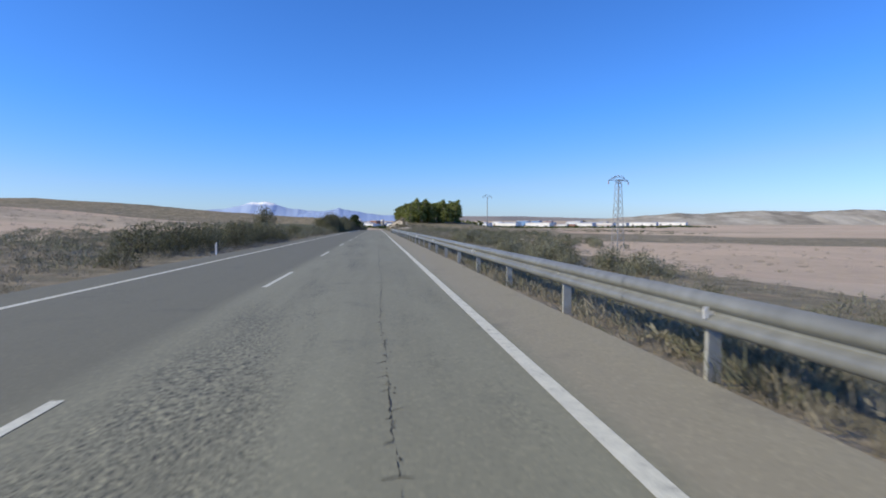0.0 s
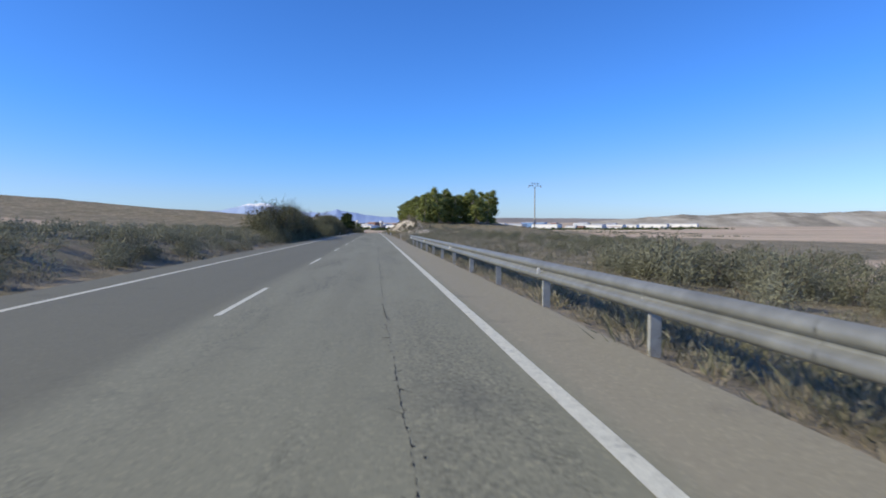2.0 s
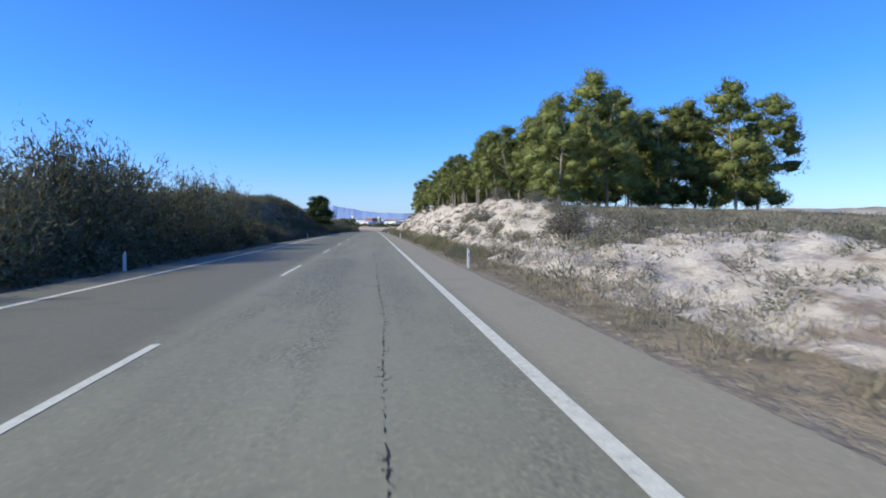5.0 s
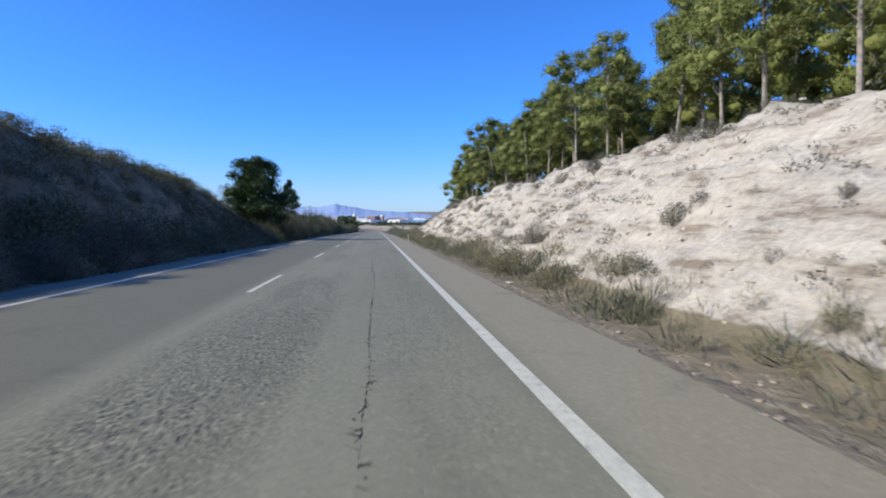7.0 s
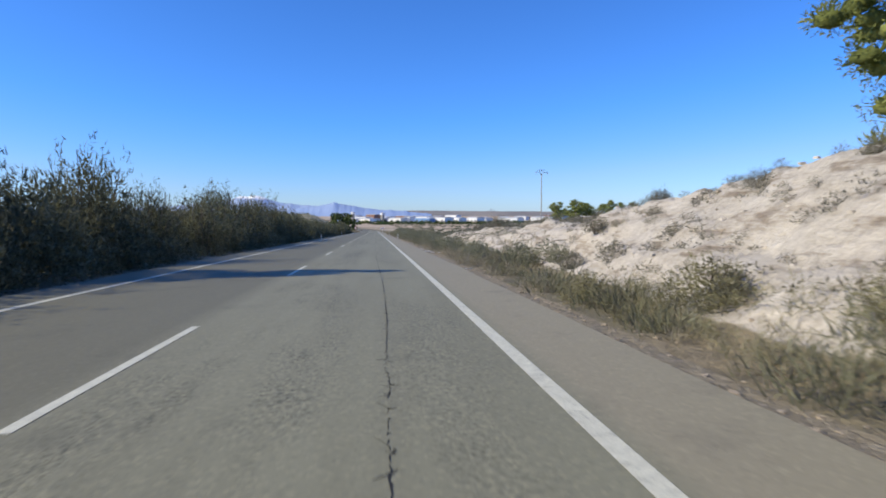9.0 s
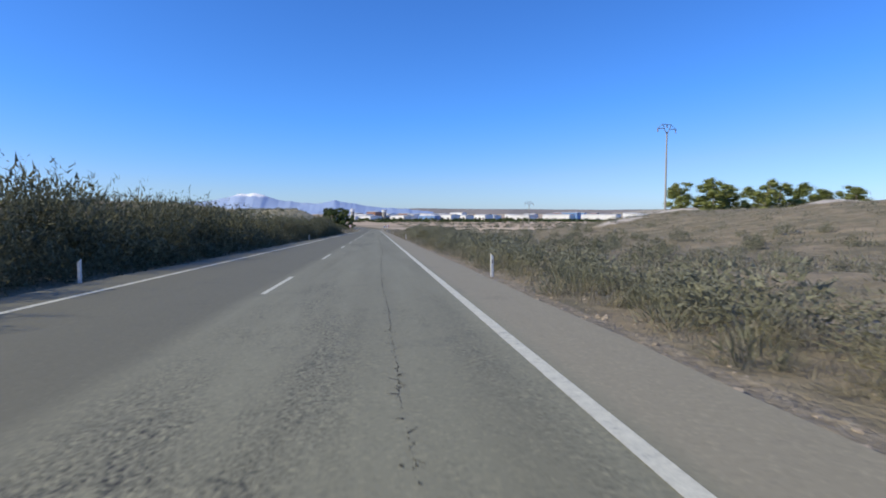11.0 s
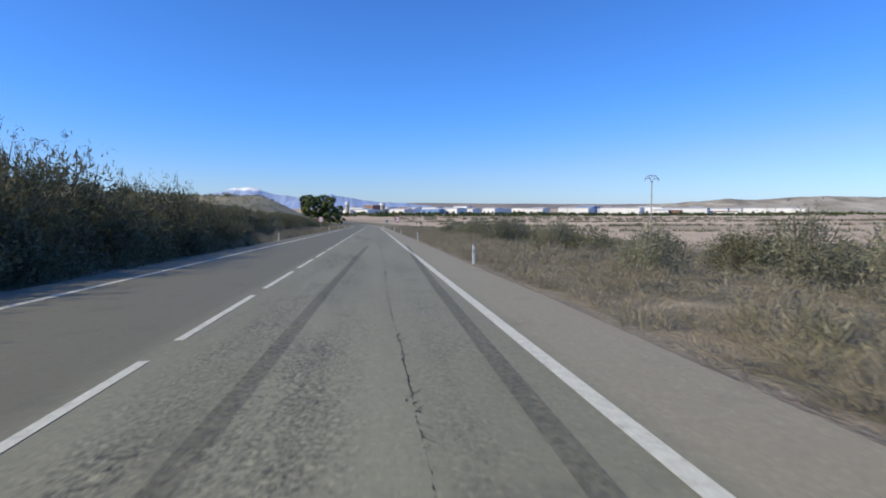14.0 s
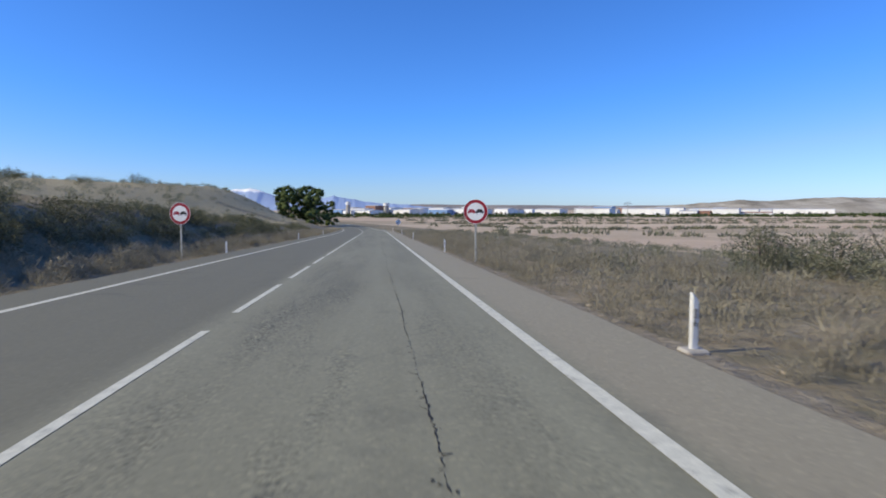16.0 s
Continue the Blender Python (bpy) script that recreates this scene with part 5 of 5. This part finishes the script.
# ---- marks on the asphalt ----
def crack(y0, y1, x0, seed, wide=0.015, swing=0.07):
    """A jagged crack: a ribbon of uneven width, short side branches and broken-out pits."""
    rs = np.random.default_rng(seed)
    ys = np.arange(y0, y1, 0.045)
    n = len(ys)
    jag = rs.normal(0, 0.006, n)
    xs = x0 + swing * rough_noise(ys * 0.10, ys * 0, seed) + 0.018 * rough_noise(ys * 0.8, ys * 0, seed + 3) + jag
    w = wide / 2 * np.clip(0.35 + 0.9 * rough_noise(ys * 0.7, ys * 0, seed + 6) + 1.1 * rs.uniform(-0.9, 1, n), 0.02, 2.1)
    z = road_z(ys) + 0.003
    v = [np.stack([xs - w * rs.uniform(0.6, 1.4, n), ys, z], -1), np.stack([xs + w * rs.uniform(0.6, 1.4, n), ys, z], -1)]
    i = np.arange(n - 1)
    f = [np.stack([i, i + n, i + n + 1, i + 1], -1)]
    o = 2 * n
    k = rs.choice(n, int((y1 - y0) * 3.0))
    side = rs.choice([-1.0, 1.0], len(k))
    reach, ahead = rs.uniform(0.02, 0.10, len(k)) * side, rs.uniform(-0.14, 0.14, len(k))
    t = rs.uniform(0.004, 0.011, len(k))
    zz = z[k] + 0.001
    quad = np.stack([np.stack([xs[k], ys[k] - t, zz], -1), np.stack([xs[k] + reach, ys[k] + ahead - t * 0.4, zz], -1),
                     np.stack([xs[k] + reach, ys[k] + ahead + t * 0.4, zz], -1), np.stack([xs[k], ys[k] + t, zz], -1)], 1)
    v.append(quad.reshape(-1, 3))
    f.append(np.arange(4 * len(k)).reshape(-1, 4) + o)
    o += 4 * len(k)
    k = rs.choice(n, int((y1 - y0) * 3.5))
    c = np.stack([xs[k] + rs.normal(0, 0.025, len(k)), ys[k], z[k] + 0.002], -1)
    a = np.arange(4) * (math.pi / 2) + rs.uniform(0, 1.5, (len(k), 1))
    r = rs.uniform(0.004, 0.017, (len(k), 4))
    pit = np.stack([c[:, None, 0] + r * np.cos(a), c[:, None, 1] + 1.6 * r * np.sin(a), np.broadcast_to(c[:, None, 2], r.shape)], -1)
    v.append(pit.reshape(-1, 3))
    f.append(np.arange(4 * len(k)).reshape(-1, 4) + o)
    put("crack", np_mesh("crack", np.concatenate(v), np.concatenate(f)), TAR, ROAD, "dark jagged crack along the lane")


for k, (a, b, x) in enumerate(((-8, 62, 0.08), (62, 118, 0.10), (118, 200, 0.08), (200, 262, 0.06), (262, 330, 0.08), (330, 402, 0.05), (402, 470, 0.12), (470, 600, 0.10))):
    crack(a, b, x, 100 + 9 * k, 0.011 if 118 <= a < 330 else 0.008)
crack(92, 112, -2.45, 310, 0.018)


def tyre_mark(points, wide):
    ys = np.linspace(points[0][1], points[-1][1], 60)
    xs = np.interp(ys, [p[1] for p in points], [p[0] for p in points])
    k = np.linspace(0, 1, 60)
    w = wide / 2 * np.clip(0.35 + 4 * np.minimum(k, 1 - k), 0, 1)
    z = road_z(ys) + 0.006
    v = np.concatenate([np.stack([xs - w, ys, z], -1), np.stack([xs + w, ys, z], -1)])
    i = np.arange(59)
    put("tyre_mark", np_mesh("tyre_mark", v, np.stack([i, i + 60, i + 61, i + 1], -1)), TYRE, ROAD, "dark rubber skid mark")


tyre_mark([(-1.36, 464), (-1.28, 472), (-1.1, 482), (-0.82, 494), (-0.5, 505)], 0.18)
tyre_mark([(0.66, 462), (0.78, 472), (0.98, 483), (1.25, 495), (1.62, 505)], 0.18)


def tar_patch(x, y):
    """A small sealed core hole in the lane."""
    rs = random.Random(int(y * 10))
    bm = bmesh.new()
    n = 10
    vs = [bm.verts.new((x + (0.12 + rs.uniform(-0.02, 0.02)) * math.cos(2 * math.pi * k / n), y + (0.13 + rs.uniform(-0.02, 0.02)) * math.sin(2 * math.pi * k / n),
                        float(road_z(y)) + 0.005)) for k in range(n)]
    bm.faces.new(vs)
    part("tar_patch", bm, TYRE, ROAD, "small dark sealed patch")


for x, y in ((-0.25, 510.2), (-0.27, 512.7), (1.84, 510.9), (1.80, 513.6), (0.0, 509.4)):
    tar_patch(x, y)


# ---- litter on the verge ----
def litter(x, y, w, d, turn):
    bm = bmesh.new()
    bmesh.ops.create_grid(bm, x_segments=5, y_segments=4, size=0.5)
    rs = random.Random(int(x * 100 + y))
    for v in bm.verts:
        v.co = Vector((v.co.x * w, v.co.y * d, rs.uniform(0, 0.35) * min(w, d)))
    r = bmesh.ops.extrude_face_region(bm, geom=bm.faces[:])
    for g in r["geom"]:
        if isinstance(g, bmesh.types.BMVert):
            g.co.z += 0.006
    ob = part("litter", bm, PAPER)
    tagged(ob, "crumpled pale litter on the gravel verge", "litter", "litter on the verge")
    ob.matrix_world = pose(x, y, land_z(x, y) + 0.02, 0, 0, turn)


for x, y, w, d, t in ((3.0, 343.0, 0.42, 0.22, 20), (3.15, 342.0, 0.30, 0.2, 70), (3.45, 341.2, 0.6, 0.12, 80), (2.95, 346.5, 0.3, 0.15, 10), (3.2, 300.5, 0.2, 0.12, 40),
                      (3.3, 252.6, 0.18, 0.12, 120), (3.1, 424.6, 0.25, 0.1, 60), (3.2, 107.6, 0.13, 0.08, 30), (3.1, 328.6, 0.24, 0.1, 15)):
    litter(x, y, w, d, t)


def stones():
    """Loose stones at the foot of the cutting and along the shoulder."""
    n = 3300
    x = np.concatenate([RNG.uniform(2.95, 4.2, 500), RNG.uniform(4.2, 9.0, 400), 2.75 + 1.3 * RNG.uniform(0, 1, 2400) ** 1.4])
    y = RNG.uniform(112, 620, n)
    y[500:900] = RNG.uniform(203, 340, 400)
    y[900:] = RNG.uniform(190, 420, 2400)
    z = land(x, y)[0]
    s = RNG.uniform(0.012, 0.04, n)
    s[500:900] = RNG.uniform(0.02, 0.06, 400)
    s[900:] = 0.010 + 0.035 * RNG.uniform(0, 1, 2400) ** 2.5
    cube = np.array([(a, b, c) for a in (-1, 1) for b in (-1, 1) for c in (-1, 1)], float)
    v = cube[None] * RNG.uniform(0.45, 1.0, (n, 8, 3)) * s[:, None, None]
    a = RNG.uniform(0, 6.28, n)
    ca, sa = np.cos(a)[:, None], np.sin(a)[:, None]
    v = np.stack([v[..., 0] * ca - v[..., 1] * sa + x[:, None], v[..., 0] * sa + v[..., 1] * ca + y[:, None], v[..., 2] * 0.7 + z[:, None]], -1)
    q = np.array([(0, 1, 3, 2), (4, 6, 7, 5), (0, 4, 5, 1), (2, 3, 7, 6), (0, 2, 6, 4), (1, 5, 7, 3)])
    f = (np.arange(n)[:, None, None] * 8 + q[None]).reshape(-1, 4)
    m = plain("pale_stone", (0.40, 0.335, 0.26), 0.95, 0, 6, 0.3)
    ob = put("loose_stones", np_mesh("loose_stones", v.reshape(-1, 3), f), m)
    tagged(ob, "loose pale stones on the verge and cutting", "stones", kind="stuff")

    # clods broken out of the cutting
    n = 1700
    x, y = RNG.uniform(4.6, 10.2, n), RNG.uniform(203, 345, n)
    z = land(x, y)[0] + 0.01
    s = 0.02 + 0.05 * RNG.uniform(0, 1, n) ** 2
    v = cube[None] * RNG.uniform(0.4, 1.0, (n, 8, 3)) * s[:, None, None] * (1.0, 1.5, 0.6)
    v = v + np.stack([x, y, z], -1)[:, None, :]
    f = (np.arange(n)[:, None, None] * 8 + q[None]).reshape(-1, 4)
    ob = put("rock_clods", np_mesh("rock_clods", v.reshape(-1, 3), f), plain("pale_clod", (0.54, 0.485, 0.42), 0.95, 0, 6, 0.25))
    tagged(ob, "pale clods broken out of the rock cutting", "stones", kind="stuff")


stones()
